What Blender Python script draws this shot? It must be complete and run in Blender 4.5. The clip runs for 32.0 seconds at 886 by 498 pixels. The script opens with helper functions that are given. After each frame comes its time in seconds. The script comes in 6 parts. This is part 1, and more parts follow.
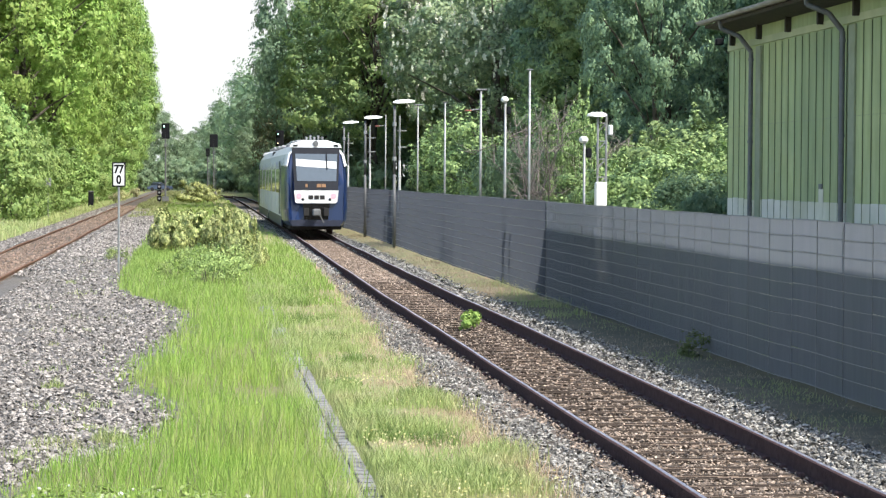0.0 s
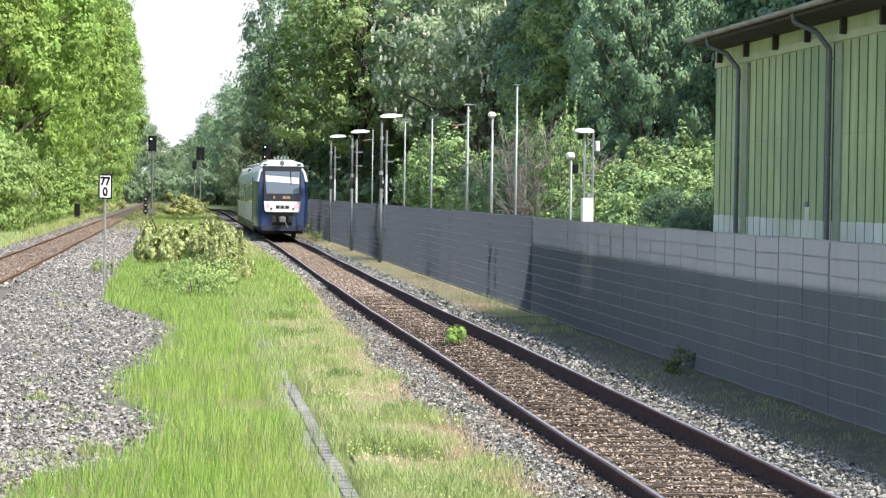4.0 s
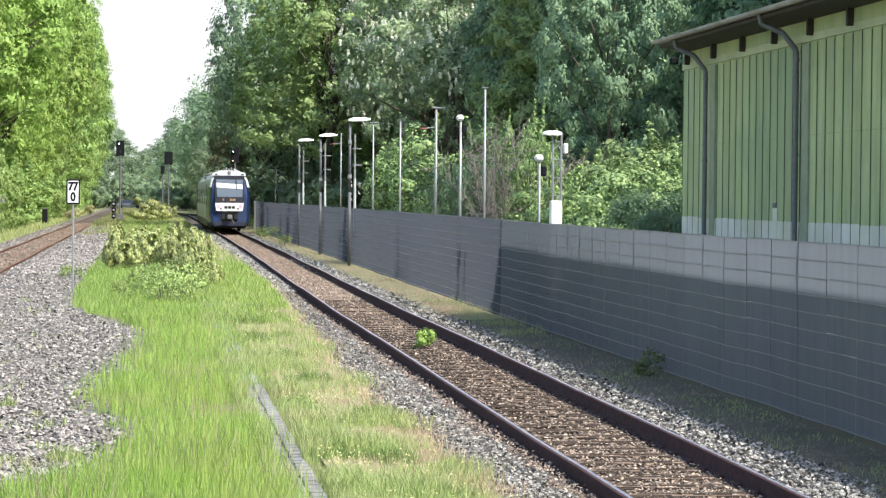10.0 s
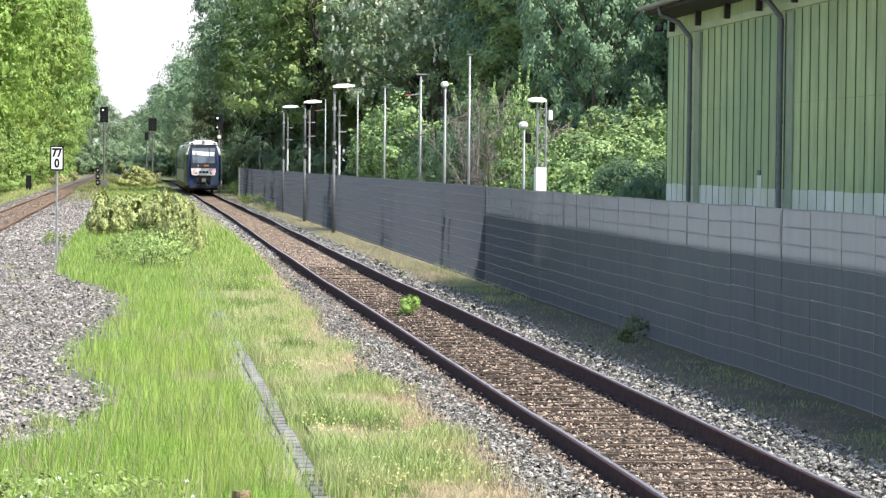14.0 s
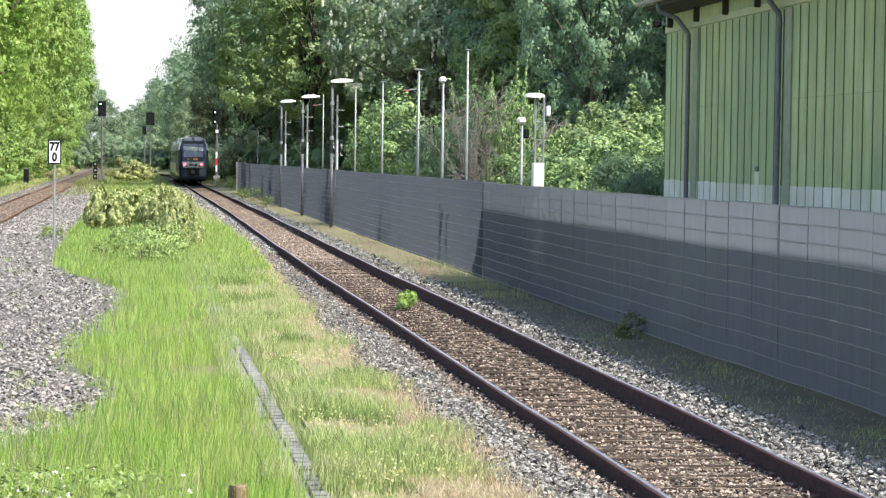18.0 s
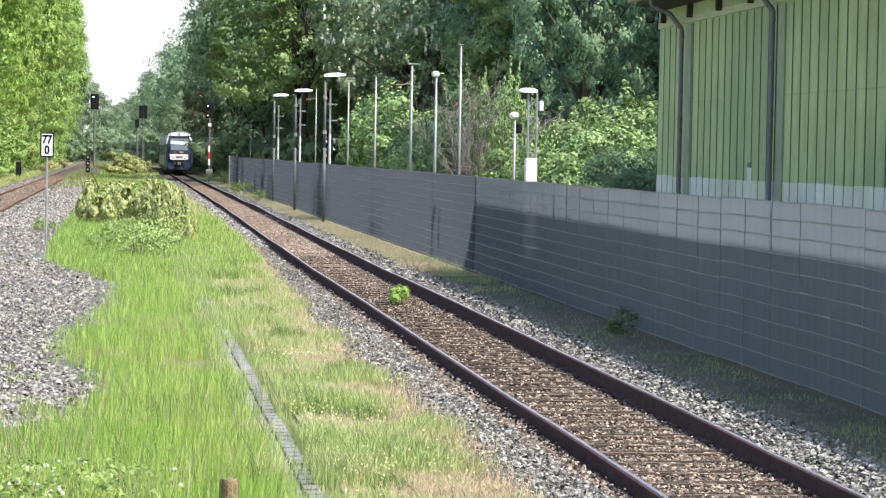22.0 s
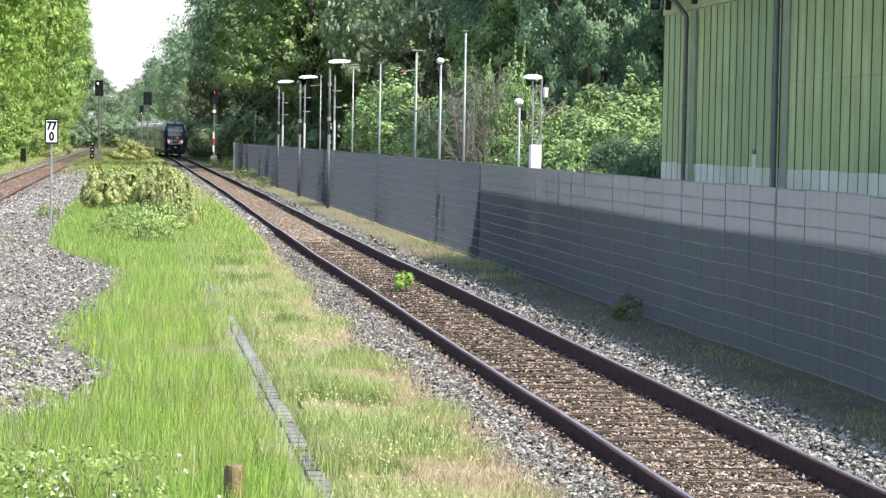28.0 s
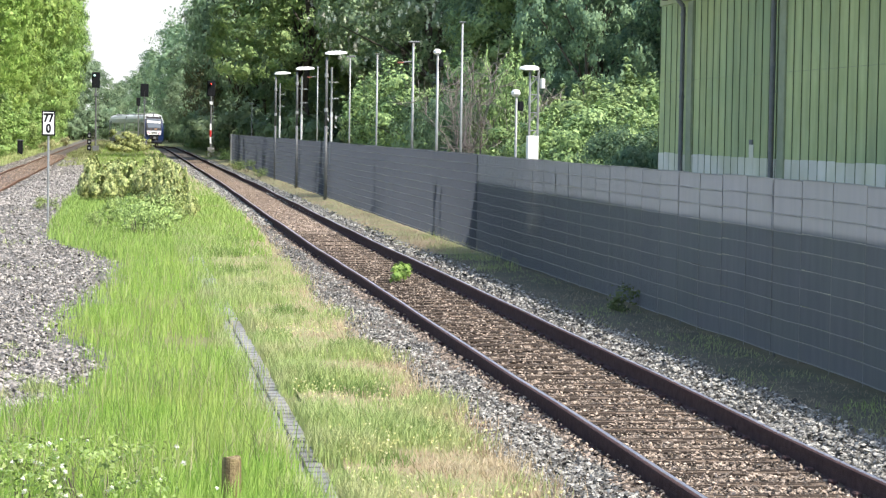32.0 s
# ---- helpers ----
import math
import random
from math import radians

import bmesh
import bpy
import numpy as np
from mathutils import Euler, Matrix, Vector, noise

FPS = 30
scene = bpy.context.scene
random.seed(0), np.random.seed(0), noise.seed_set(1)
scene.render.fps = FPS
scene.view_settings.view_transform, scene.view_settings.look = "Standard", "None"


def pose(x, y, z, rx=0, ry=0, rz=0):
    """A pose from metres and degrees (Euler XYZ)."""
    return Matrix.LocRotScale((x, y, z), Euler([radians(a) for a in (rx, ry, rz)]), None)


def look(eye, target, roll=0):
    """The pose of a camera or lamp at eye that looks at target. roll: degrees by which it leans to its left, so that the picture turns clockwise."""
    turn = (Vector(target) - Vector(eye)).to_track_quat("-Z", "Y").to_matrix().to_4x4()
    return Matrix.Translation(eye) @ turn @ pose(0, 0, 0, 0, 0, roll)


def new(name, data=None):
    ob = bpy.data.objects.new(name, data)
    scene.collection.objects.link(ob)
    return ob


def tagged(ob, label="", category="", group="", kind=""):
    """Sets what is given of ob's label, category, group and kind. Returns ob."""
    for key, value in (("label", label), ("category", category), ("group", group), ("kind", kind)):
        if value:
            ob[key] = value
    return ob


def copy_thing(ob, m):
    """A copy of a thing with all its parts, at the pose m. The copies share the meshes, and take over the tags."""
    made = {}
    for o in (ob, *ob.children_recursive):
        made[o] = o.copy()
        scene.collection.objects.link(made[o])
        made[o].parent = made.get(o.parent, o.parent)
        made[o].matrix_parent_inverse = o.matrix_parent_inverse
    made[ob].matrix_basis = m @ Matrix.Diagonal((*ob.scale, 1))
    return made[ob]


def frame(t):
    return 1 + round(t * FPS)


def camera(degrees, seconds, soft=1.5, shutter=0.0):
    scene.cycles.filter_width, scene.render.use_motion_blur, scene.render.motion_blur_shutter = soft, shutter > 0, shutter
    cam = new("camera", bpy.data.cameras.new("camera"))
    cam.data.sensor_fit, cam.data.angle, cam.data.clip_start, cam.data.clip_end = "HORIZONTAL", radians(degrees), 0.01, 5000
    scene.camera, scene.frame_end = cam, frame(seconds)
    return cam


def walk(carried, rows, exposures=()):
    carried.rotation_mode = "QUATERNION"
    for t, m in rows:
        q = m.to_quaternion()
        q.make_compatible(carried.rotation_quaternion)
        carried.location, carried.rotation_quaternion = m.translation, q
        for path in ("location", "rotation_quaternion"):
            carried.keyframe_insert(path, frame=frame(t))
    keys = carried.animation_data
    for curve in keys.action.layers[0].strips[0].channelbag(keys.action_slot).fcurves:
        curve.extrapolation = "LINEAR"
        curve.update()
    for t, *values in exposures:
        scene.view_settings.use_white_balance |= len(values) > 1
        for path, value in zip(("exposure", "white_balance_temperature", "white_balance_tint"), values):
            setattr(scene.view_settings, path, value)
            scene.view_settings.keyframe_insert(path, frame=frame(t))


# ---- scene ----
# The camera stands on a platform end, 2.5 m over the rails, and sways in the hand; y runs along the track.
cam = camera(22.73, 32.0, 1.3)
EYE = (0.0, 0.0, 2.486)
PATH = [
    (0, -6.390, -1.852, -0.331), (0.5, -6.506, -1.755, -0.379), (1, -6.618, -1.775, -0.521), (1.5, -6.697, -1.772, -0.600),
    (2, -6.757, -1.767, -0.818), (2.5, -6.737, -1.792, -0.904), (3, -6.738, -1.749, -0.868), (3.5, -6.714, -1.618, -0.834),
    (5.5, -6.887, -1.191, -0.642), (6, -6.980, -1.214, -0.665), (6.5, -7.100, -1.186, -0.596), (7, -7.190, -1.152, -0.677),
    (7.5, -7.293, -1.160, -0.717), (8, -7.285, -1.146, -0.608), (8.5, -7.333, -1.218, -0.582), (9, -7.424, -1.209, -0.658),
    (9.5, -7.493, -1.271, -0.566), (10, -7.553, -1.375, -0.474), (10.5, -7.657, -1.462, -0.481), (11, -7.656, -1.563, -0.472),
    (11.5, -7.710, -1.711, -0.549), (12, -7.744, -1.876, -0.520), (12.5, -7.765, -2.060, -0.440), (13, -7.780, -2.169, -0.483),
    (13.5, -7.934, -2.202, -0.558), (14, -7.956, -2.232, -0.537), (14.5, -7.981, -2.324, -0.532), (16.5, -7.886, -2.387, -0.596),
    (17, -7.837, -2.369, -0.577), (17.5, -7.934, -2.302, -0.640), (18, -8.015, -2.357, -0.736), (18.5, -8.097, -2.403, -0.788),
    (19, -8.172, -2.413, -1.015), (19.5, -8.169, -2.428, -1.067), (20, -8.145, -2.522, -1.066), (20.5, -8.099, -2.618, -0.970),
    (21, -8.115, -2.615, -0.976), (21.5, -8.153, -2.566, -1.018), (22, -8.203, -2.493, -0.991), (22.5, -8.178, -2.426, -0.983),
    (23, -8.130, -2.384, -1.057), (23.5, -8.109, -2.333, -1.028), (24, -8.096, -2.345, -1.008), (24.5, -8.094, -2.323, -1.069),
    (25, -8.060, -2.369, -1.072), (25.5, -8.081, -2.410, -1.054), (27.5, -8.122, -2.703, -1.043), (28, -8.085, -2.843, -1.019),
    (28.5, -8.073, -2.973, -1.054), (29, -8.097, -3.059, -1.067), (29.5, -8.095, -3.136, -0.918), (30, -8.143, -3.136, -0.911),
    (30.5, -8.168, -3.116, -1.008), (31, -8.187, -3.132, -0.940), (31.5, -8.183, -3.098, -0.866), (32, -8.161, -3.071, -0.889),
]
walk(cam, [(t, pose(*EYE, 90 + p, r, w)) for t, w, p, r in PATH], exposures=[(0, 0.84), (6, 0.9), (32, 0.92)])

# ---- light ----
SUN_DIR = Vector((0.466, -0.470, 0.750))
world = bpy.data.worlds.new("sky")
scene.world = world
world.use_nodes = True
wn = world.node_tree.nodes
sky = wn.new("ShaderNodeTexSky")
sky.sky_type = 'NISHITA'
sky.sun_disc = False
sky.sun_elevation = math.asin(SUN_DIR.z)
sky.sun_rotation = math.atan2(SUN_DIR.x, SUN_DIR.y)
sky.dust_density = 1.5
sky.air_density = 1.2
wn["Background"].inputs["Strength"].default_value = 0.15
world.node_tree.links.new(sky.outputs[0], wn["Background"].inputs["Color"])
sun = new("sun", bpy.data.lights.new("sun", "SUN"))
sun.data.energy = 4.0
sun.data.angle = radians(0.55)
sun.data.color = (1.0, 0.95, 0.86)
sun.matrix_world = look(SUN_DIR * 50, (0, 0, 0))


# bright hazy sky low over the far end of the line
def sky_backdrop():
    m = bpy.data.materials.new("bright_hazy_sky")
    m.use_nodes = True
    nt = m.node_tree
    nt.nodes.remove(nt.nodes["Principled BSDF"])
    em = nt.nodes.new("ShaderNodeEmission")
    em.inputs["Color"].default_value = (0.97, 0.985, 1.0, 1)
    em.inputs["Strength"].default_value = 0.62
    nt.links.new(em.outputs[0], nt.nodes["Material Output"].inputs["Surface"])
    me = bpy.data.meshes.new("backdrop")
    pts = [(700 * math.sin(a), 1500 + 700 * math.cos(a) - 300, z) for z in (-2, 320) for a in [radians(-60 + 10 * k) for k in range(13)]]
    me.from_pydata(pts, [], [(k, k + 1, k + 14, k + 13) for k in range(12)])
    me.materials.append(m)
    return tagged(new("backdrop", me), "bright white hazy sky at the far end of the line", "sky", kind="structure")


sky_backdrop()


# ---- materials ----
def material(name, c1, c2=None, scale=4.0, rough=0.7, metal=0.0, bump=0.0, bump_scale=None, c3=None, scale3=0.4, island=0.0, per_object=0.0, detail=6.0):
    """Two-tone surface with grain c1..c2, broad stains towards c3, relief, and a shift of brightness from piece to piece."""
    m = bpy.data.materials.new(name)
    m.use_nodes = True
    t = m.node_tree
    b = t.nodes["Principled BSDF"]
    b.inputs["Roughness"].default_value = rough
    b.inputs["Metallic"].default_value = metal
    co = t.nodes.new("ShaderNodeTexCoord")
    n1 = t.nodes.new("ShaderNodeTexNoise")
    n1.inputs["Scale"].default_value = scale
    n1.inputs["Detail"].default_value = detail
    n1.inputs["Roughness"].default_value = 0.65
    geo = t.nodes.new("ShaderNodeNewGeometry")
    t.links.new(geo.outputs["Position"], n1.inputs["Vector"])
    ramp = t.nodes.new("ShaderNodeValToRGB")
    ramp.color_ramp.elements[0].position, ramp.color_ramp.elements[1].position = 0.32, 0.68
    ramp.color_ramp.elements[0].color = (*c1, 1)
    ramp.color_ramp.elements[1].color = (*(c2 or c1), 1)
    t.links.new(n1.outputs[0], ramp.inputs[0])
    out = ramp.outputs[0]
    if c3:
        n3 = t.nodes.new("ShaderNodeTexNoise")
        n3.inputs["Scale"].default_value = scale3
        n3.inputs["Detail"].default_value = 5
        t.links.new(geo.outputs["Position"], n3.inputs["Vector"])
        r3 = t.nodes.new("ShaderNodeMapRange")
        r3.inputs["From Min"].default_value, r3.inputs["From Max"].default_value = 0.42, 0.66
        t.links.new(n3.outputs[0], r3.inputs["Value"])
        mx = t.nodes.new("ShaderNodeMixRGB")
        mx.inputs[2].default_value = (*c3, 1)
        t.links.new(r3.outputs[0], mx.inputs[0])
        t.links.new(out, mx.inputs[1])
        out = mx.outputs[0]
    for amount, socket in ((island, geo.outputs["Random Per Island"]), (per_object, None)):
        if amount:
            if socket is None:
                socket = t.nodes.new("ShaderNodeObjectInfo").outputs["Random"]
            mr = t.nodes.new("ShaderNodeMapRange")
            mr.inputs["To Min"].default_value, mr.inputs["To Max"].default_value = 1 - amount, 1 + amount
            t.links.new(socket, mr.inputs["Value"])
            hsv = t.nodes.new("ShaderNodeHueSaturation")
            t.links.new(mr.outputs[0], hsv.inputs["Value"])
            t.links.new(out, hsv.inputs["Color"])
            out = hsv.outputs[0]
    t.links.new(out, b.inputs["Base Color"])
    if bump:
        bp = t.nodes.new("ShaderNodeBump")
        bp.inputs["Strength"].default_value = min(1.0, bump)
        bp.inputs["Distance"].default_value = 0.02
        n2 = t.nodes.new("ShaderNodeTexNoise")
        n2.inputs["Scale"].default_value = bump_scale or scale * 4
        n2.inputs["Detail"].default_value = 4
        t.links.new(geo.outputs["Position"], n2.inputs["Vector"])
        t.links.new(n2.outputs[0], bp.inputs["Height"])
        t.links.new(bp.outputs[0], b.inputs["Normal"])
    return m


def leaf_material(name, c1, c2, rough=0.5, glow=0.42, spread=0.3, hue=0.008, patch=None, scale=0.8):
    """A leaf: lit face and light that comes through, varied leaf by leaf and plant by plant."""
    m = bpy.data.materials.new(name)
    m.use_nodes = True
    t = m.node_tree
    b = t.nodes["Principled BSDF"]
    b.inputs["Roughness"].default_value = rough
    b.inputs["Specular IOR Level"].default_value = 0.22
    geo = t.nodes.new("ShaderNodeNewGeometry")
    info = t.nodes.new("ShaderNodeObjectInfo")
    mx = t.nodes.new("ShaderNodeMixRGB")
    mx.inputs[1].default_value, mx.inputs[2].default_value = (*c1, 1), (*c2, 1)
    t.links.new(geo.outputs["Random Per Island"], mx.inputs[0])
    hsv = t.nodes.new("ShaderNodeHueSaturation")
    mr = t.nodes.new("ShaderNodeMapRange")
    mr.inputs["To Min"].default_value, mr.inputs["To Max"].default_value = 1 - spread, 1 + spread
    t.links.new(info.outputs["Random"], mr.inputs["Value"])
    t.links.new(mr.outputs[0], hsv.inputs["Value"])
    mh = t.nodes.new("ShaderNodeMapRange")
    mh.inputs["To Min"].default_value, mh.inputs["To Max"].default_value = 0.5 - hue, 0.5 + hue
    t.links.new(info.outputs["Random"], mh.inputs["Value"])
    t.links.new(mh.outputs[0], hsv.inputs["Hue"])
    out = mx.outputs[0]
    if patch:
        n = t.nodes.new("ShaderNodeTexNoise")
        n.inputs["Scale"].default_value = scale
        n.inputs["Detail"].default_value = 4
        t.links.new(geo.outputs["Position"], n.inputs["Vector"])
        m2 = t.nodes.new("ShaderNodeMapRange")
        m2.inputs["From Min"].default_value, m2.inputs["From Max"].default_value = 0.44, 0.66
        m2.inputs["To Max"].default_value = 0.8
        t.links.new(n.outputs[0], m2.inputs["Value"])
        mp = t.nodes.new("ShaderNodeMixRGB")
        mp.inputs[2].default_value = (*patch, 1)
        t.links.new(m2.outputs[0], mp.inputs[0])
        t.links.new(out, mp.inputs[1])
        out = mp.outputs[0]
    t.links.new(out, hsv.inputs["Color"])
    t.links.new(hsv.outputs[0], b.inputs["Base Color"])
    tr = t.nodes.new("ShaderNodeBsdfTranslucent")
    t.links.new(hsv.outputs[0], tr.inputs["Color"])
    ms = t.nodes.new("ShaderNodeMixShader")
    ms.inputs[0].default_value = glow
    t.links.new(b.outputs[0], ms.inputs[1])
    t.links.new(tr.outputs[0], ms.inputs[2])
    t.links.new(ms.outputs[0], t.nodes["Material Output"].inputs["Surface"])
    return m


def glow_material(name, color, strength, base=(0.02, 0.02, 0.02)):
    m = bpy.data.materials.new(name)
    m.use_nodes = True
    b = m.node_tree.nodes["Principled BSDF"]
    b.inputs["Base Color"].default_value = (*base, 1)
    b.inputs["Emission Color"].default_value = (*color, 1)
    b.inputs["Emission Strength"].default_value = strength
    return m


def plain(name, c, rough=0.5, metal=0.0, coat=0.0):
    m = material(name, tuple(v * 0.9 for v in c), c, 6.0, rough, metal)
    m.node_tree.nodes["Principled BSDF"].inputs["Coat Weight"].default_value = coat
    return m


def streaks(m, low=0.78, high=1.12, fine=7.0):
    """Water stains that run down an upright surface, over the base colour."""
    t = m.node_tree
    b = t.nodes["Principled BSDF"]
    geo = t.nodes.new("ShaderNodeNewGeometry")
    mp = t.nodes.new("ShaderNodeMapping")
    mp.inputs["Scale"].default_value = (fine, fine, 0.7)
    n = t.nodes.new("ShaderNodeTexNoise")
    n.inputs["Scale"].default_value = 1.0
    n.inputs["Detail"].default_value = 5
    mr = t.nodes.new("ShaderNodeMapRange")
    mr.inputs["From Min"].default_value, mr.inputs["From Max"].default_value = 0.35, 0.65
    mr.inputs["To Min"].default_value, mr.inputs["To Max"].default_value = low, high
    hsv = t.nodes.new("ShaderNodeHueSaturation")
    old = b.inputs["Base Color"].links[0].from_socket
    t.links.new(geo.outputs["Position"], mp.inputs["Vector"])
    t.links.new(mp.outputs[0], n.inputs["Vector"])
    t.links.new(n.outputs[0], mr.inputs["Value"])
    t.links.new(mr.outputs[0], hsv.inputs["Value"])
    t.links.new(old, hsv.inputs["Color"])
    t.links.new(hsv.outputs[0], b.inputs["Base Color"])
    return hsv.outputs[0], mr.outputs[0]


def netting_material():
    """Grey woven screen strips: matt threads, some light through the threads and some through the holes."""
    m = material("grey_screen", (0.086, 0.081, 0.102), (0.12, 0.114, 0.138), 3.0, 0.75, 0, 0.15, 60, (0.10, 0.102, 0.11), 0.9, island=0.04, per_object=0.06)
    t = m.node_tree
    out = t.nodes["Material Output"]
    b = t.nodes["Principled BSDF"]
    tr = t.nodes.new("ShaderNodeBsdfTranslucent")
    tr.inputs["Color"].default_value = (0.37, 0.42, 0.51, 1)
    streaks(m)
    hole = t.nodes.new("ShaderNodeBsdfTransparent")
    m1, m2 = t.nodes.new("ShaderNodeMixShader"), t.nodes.new("ShaderNodeMixShader")
    m1.inputs[0].default_value, m2.inputs[0].default_value = 0.35, 0.03
    t.links.new(b.outputs[0], m1.inputs[1])
    t.links.new(tr.outputs[0], m1.inputs[2])
    t.links.new(m1.outputs[0], m2.inputs[1])
    t.links.new(hole.outputs[0], m2.inputs[2])
    t.links.new(m2.outputs[0], out.inputs["Surface"])
    return m


SOIL = material("soil_and_grass", (0.12, 0.16, 0.045), (0.20, 0.23, 0.08), 3.0, 0.95, 0, 0.8, 30, (0.20, 0.17, 0.09), 0.35)
STRAW_SOIL = material("dry_verge", (0.20, 0.22, 0.09), (0.31, 0.30, 0.15), 5.0, 0.95, 0, 0.8, 30, (0.33, 0.245, 0.155), 0.7)
GRAVEL = material("grey_gravel", (0.035, 0.032, 0.029), (0.20, 0.187, 0.172), 26.0, 0.9, 0, 1.0, 24, (0.13, 0.115, 0.095), 0.35, detail=3)
BALLAST = material("ballast_bed", (0.022, 0.02, 0.018), (0.11, 0.10, 0.09), 22.0, 0.9, 0, 1.0, 20, (0.18, 0.14, 0.11), 0.8, detail=3)
RUSTBED = material("rusty_ballast", (0.028, 0.022, 0.018), (0.105, 0.085, 0.066), 24.0, 0.9, 0, 1.0, 20, (0.125, 0.10, 0.08), 0.8, detail=3)
STONE_GREY = material("grey_ballast_stone", (0.10, 0.095, 0.085), (0.395, 0.378, 0.345), 30.0, 0.85, 0, 0.3, 90, island=0.9)
STONE_GRAVEL = material("brownish_gravel_stone", (0.175, 0.159, 0.145), (0.335, 0.308, 0.282), 30.0, 0.85, 0, 0.3, 90, island=0.75)
STONE_RUSTY = material("rusty_brown_stone", (0.18, 0.125, 0.09), (0.32, 0.235, 0.18), 30.0, 0.9, 0, 0.3, 90, island=0.6)
STONE_BROWN = material("rust_dusted_stone", (0.11, 0.08, 0.06), (0.44, 0.355, 0.285), 30.0, 0.9, 0, 0.3, 90, island=0.9)
RUST = material("dark_rusted_rail", (0.062, 0.039, 0.039), (0.10, 0.064, 0.062), 14.0, 0.92, 0.0, 0.4, 60)
SHINE = material("worn_glinting_rail_head", (0.55, 0.50, 0.54), (0.70, 0.65, 0.69), 10.0, 0.4, 0.9, 0.05, 80)
RUST.node_tree.nodes["Principled BSDF"].inputs["Specular IOR Level"].default_value = 0.05
RUST_LIGHT = material("brown_rusted_rail", (0.115, 0.06, 0.036), (0.20, 0.105, 0.062), 14.0, 0.8, 0.1, 0.4, 60)
SLEEPER = material("brown_sleeper", (0.11, 0.078, 0.056), (0.22, 0.16, 0.117), 9.0, 0.9, 0, 0.6, 40, per_object=0.25)
TAR = material("tarred_timber", (0.028, 0.020, 0.016), (0.075, 0.054, 0.04), 9.0, 0.9, 0, 0.5, 40)
CONCRETE = material("grey_concrete", (0.185, 0.185, 0.185), (0.29, 0.29, 0.285), 8.0, 0.9, 0, 0.4, 50, (0.24, 0.23, 0.21), 1.2, per_object=0.12)
SCREEN = netting_material()
WIRE = material("galvanised_wire", (0.17, 0.178, 0.20), (0.25, 0.258, 0.285), 20.0, 0.5, 0.1)
WIRE_DULL = material("dull_coated_wire", (0.040, 0.049, 0.068), (0.064, 0.075, 0.10), 20.0, 0.7, 0.0)
STEEL = material("galvanised_steel", (0.28, 0.29, 0.30), (0.40, 0.41, 0.42), 9.0, 0.5, 0.5, c3=(0.28, 0.28, 0.28), scale3=2.0)
SLEEVE = material("whitish_sleeve_paint", (0.50, 0.51, 0.52), (0.60, 0.61, 0.61), 5.0, 0.6)
STEEL_DARK = material("dull_grey_steel", (0.14, 0.145, 0.15), (0.20, 0.205, 0.21), 9.0, 0.6, 0.4)
POST_GREY = material("dark_grey_lamp_post", (0.085, 0.088, 0.095), (0.13, 0.134, 0.142), 6.0, 0.6)
WHITE = material("white_paint", (0.74, 0.74, 0.73), (0.82, 0.82, 0.81), 5.0, 0.5)
BLACK = material("black_enamel", (0.008, 0.009, 0.011), (0.016, 0.017, 0.02), 8.0, 0.8)
BLACK.node_tree.nodes["Principled BSDF"].inputs["Specular IOR Level"].default_value = 0.12
DULL_RED = plain("dull_red_paint", (0.30, 0.10, 0.075))
RED = plain("red_paint", (0.55, 0.03, 0.03))
GREEN_BOARD = material("green_cladding", (0.375, 0.43, 0.19), (0.445, 0.495, 0.245), 1.4, 0.75, 0, 0.2, 20, (0.28, 0.36, 0.19), 0.25, per_object=0.07)
streaks(GREEN_BOARD, 0.86, 1.08, 5.0)
PALE_BOARD = material("pale_base_cladding", (0.66, 0.63, 0.54), (0.76, 0.73, 0.64), 2.0, 0.75, 0, 0.2, 20, (0.58, 0.57, 0.42), 0.8, per_object=0.08)
TRIM_BOARD = material("pale_green_trim", (0.42, 0.45, 0.25), (0.50, 0.52, 0.31), 2.0, 0.75, 0, 0.2, 20, (0.36, 0.40, 0.24), 0.6)
GREY_POST = material("grey_column", (0.25, 0.28, 0.18), (0.33, 0.36, 0.245), 3.0, 0.85)
DARK_GREEN = material("dark_green_batten", (0.10, 0.13, 0.065), (0.15, 0.185, 0.10), 4.0, 0.8)
DARK_WOOD = material("dark_eaves_timber", (0.03, 0.026, 0.022), (0.06, 0.05, 0.042), 6.0, 0.85)
ROOF = material("grey_roof_sheet", (0.34, 0.32, 0.31), (0.48, 0.46, 0.44), 5.0, 0.8, 0, 0.3, 20, (0.28, 0.25, 0.22), 0.9)
BARK = material("bark", (0.05, 0.04, 0.03), (0.12, 0.10, 0.08), 6.0, 0.95, 0, 0.8, 14)
OLD_WOOD = material("weathered_stump_wood", (0.20, 0.14, 0.07), (0.38, 0.29, 0.15), 30.0, 0.9, 0, 0.6, 60)
streaks(OLD_WOOD, 0.35, 1.15, 45.0)
BLUE = plain("blue_train_paint", (0.009, 0.025, 0.09), 0.32, 0, 0.3)
TRAIN_WHITE = plain("white_train_paint", (0.74, 0.75, 0.76), 0.35, 0, 0.3)
ROOF_WHITE = plain("dusty_white_roof_paint", (0.66, 0.68, 0.71), 0.45)
TRAIN_GREY = material("light_grey_train_side", (0.58, 0.59, 0.61), (0.66, 0.67, 0.68), 1.0, 0.45, 0.0)
TRAIN_BLACK = plain("black_train_trim", (0.006, 0.006, 0.007), 0.25)
SKIRT = plain("grey_skirt_paint", (0.035, 0.042, 0.07), 0.5)
UNDER = plain("dark_underframe", (0.018, 0.017, 0.017), 0.8)
GLASS = plain("dark_train_glass", (0.02, 0.025, 0.03), 0.06, 0, 0.6)
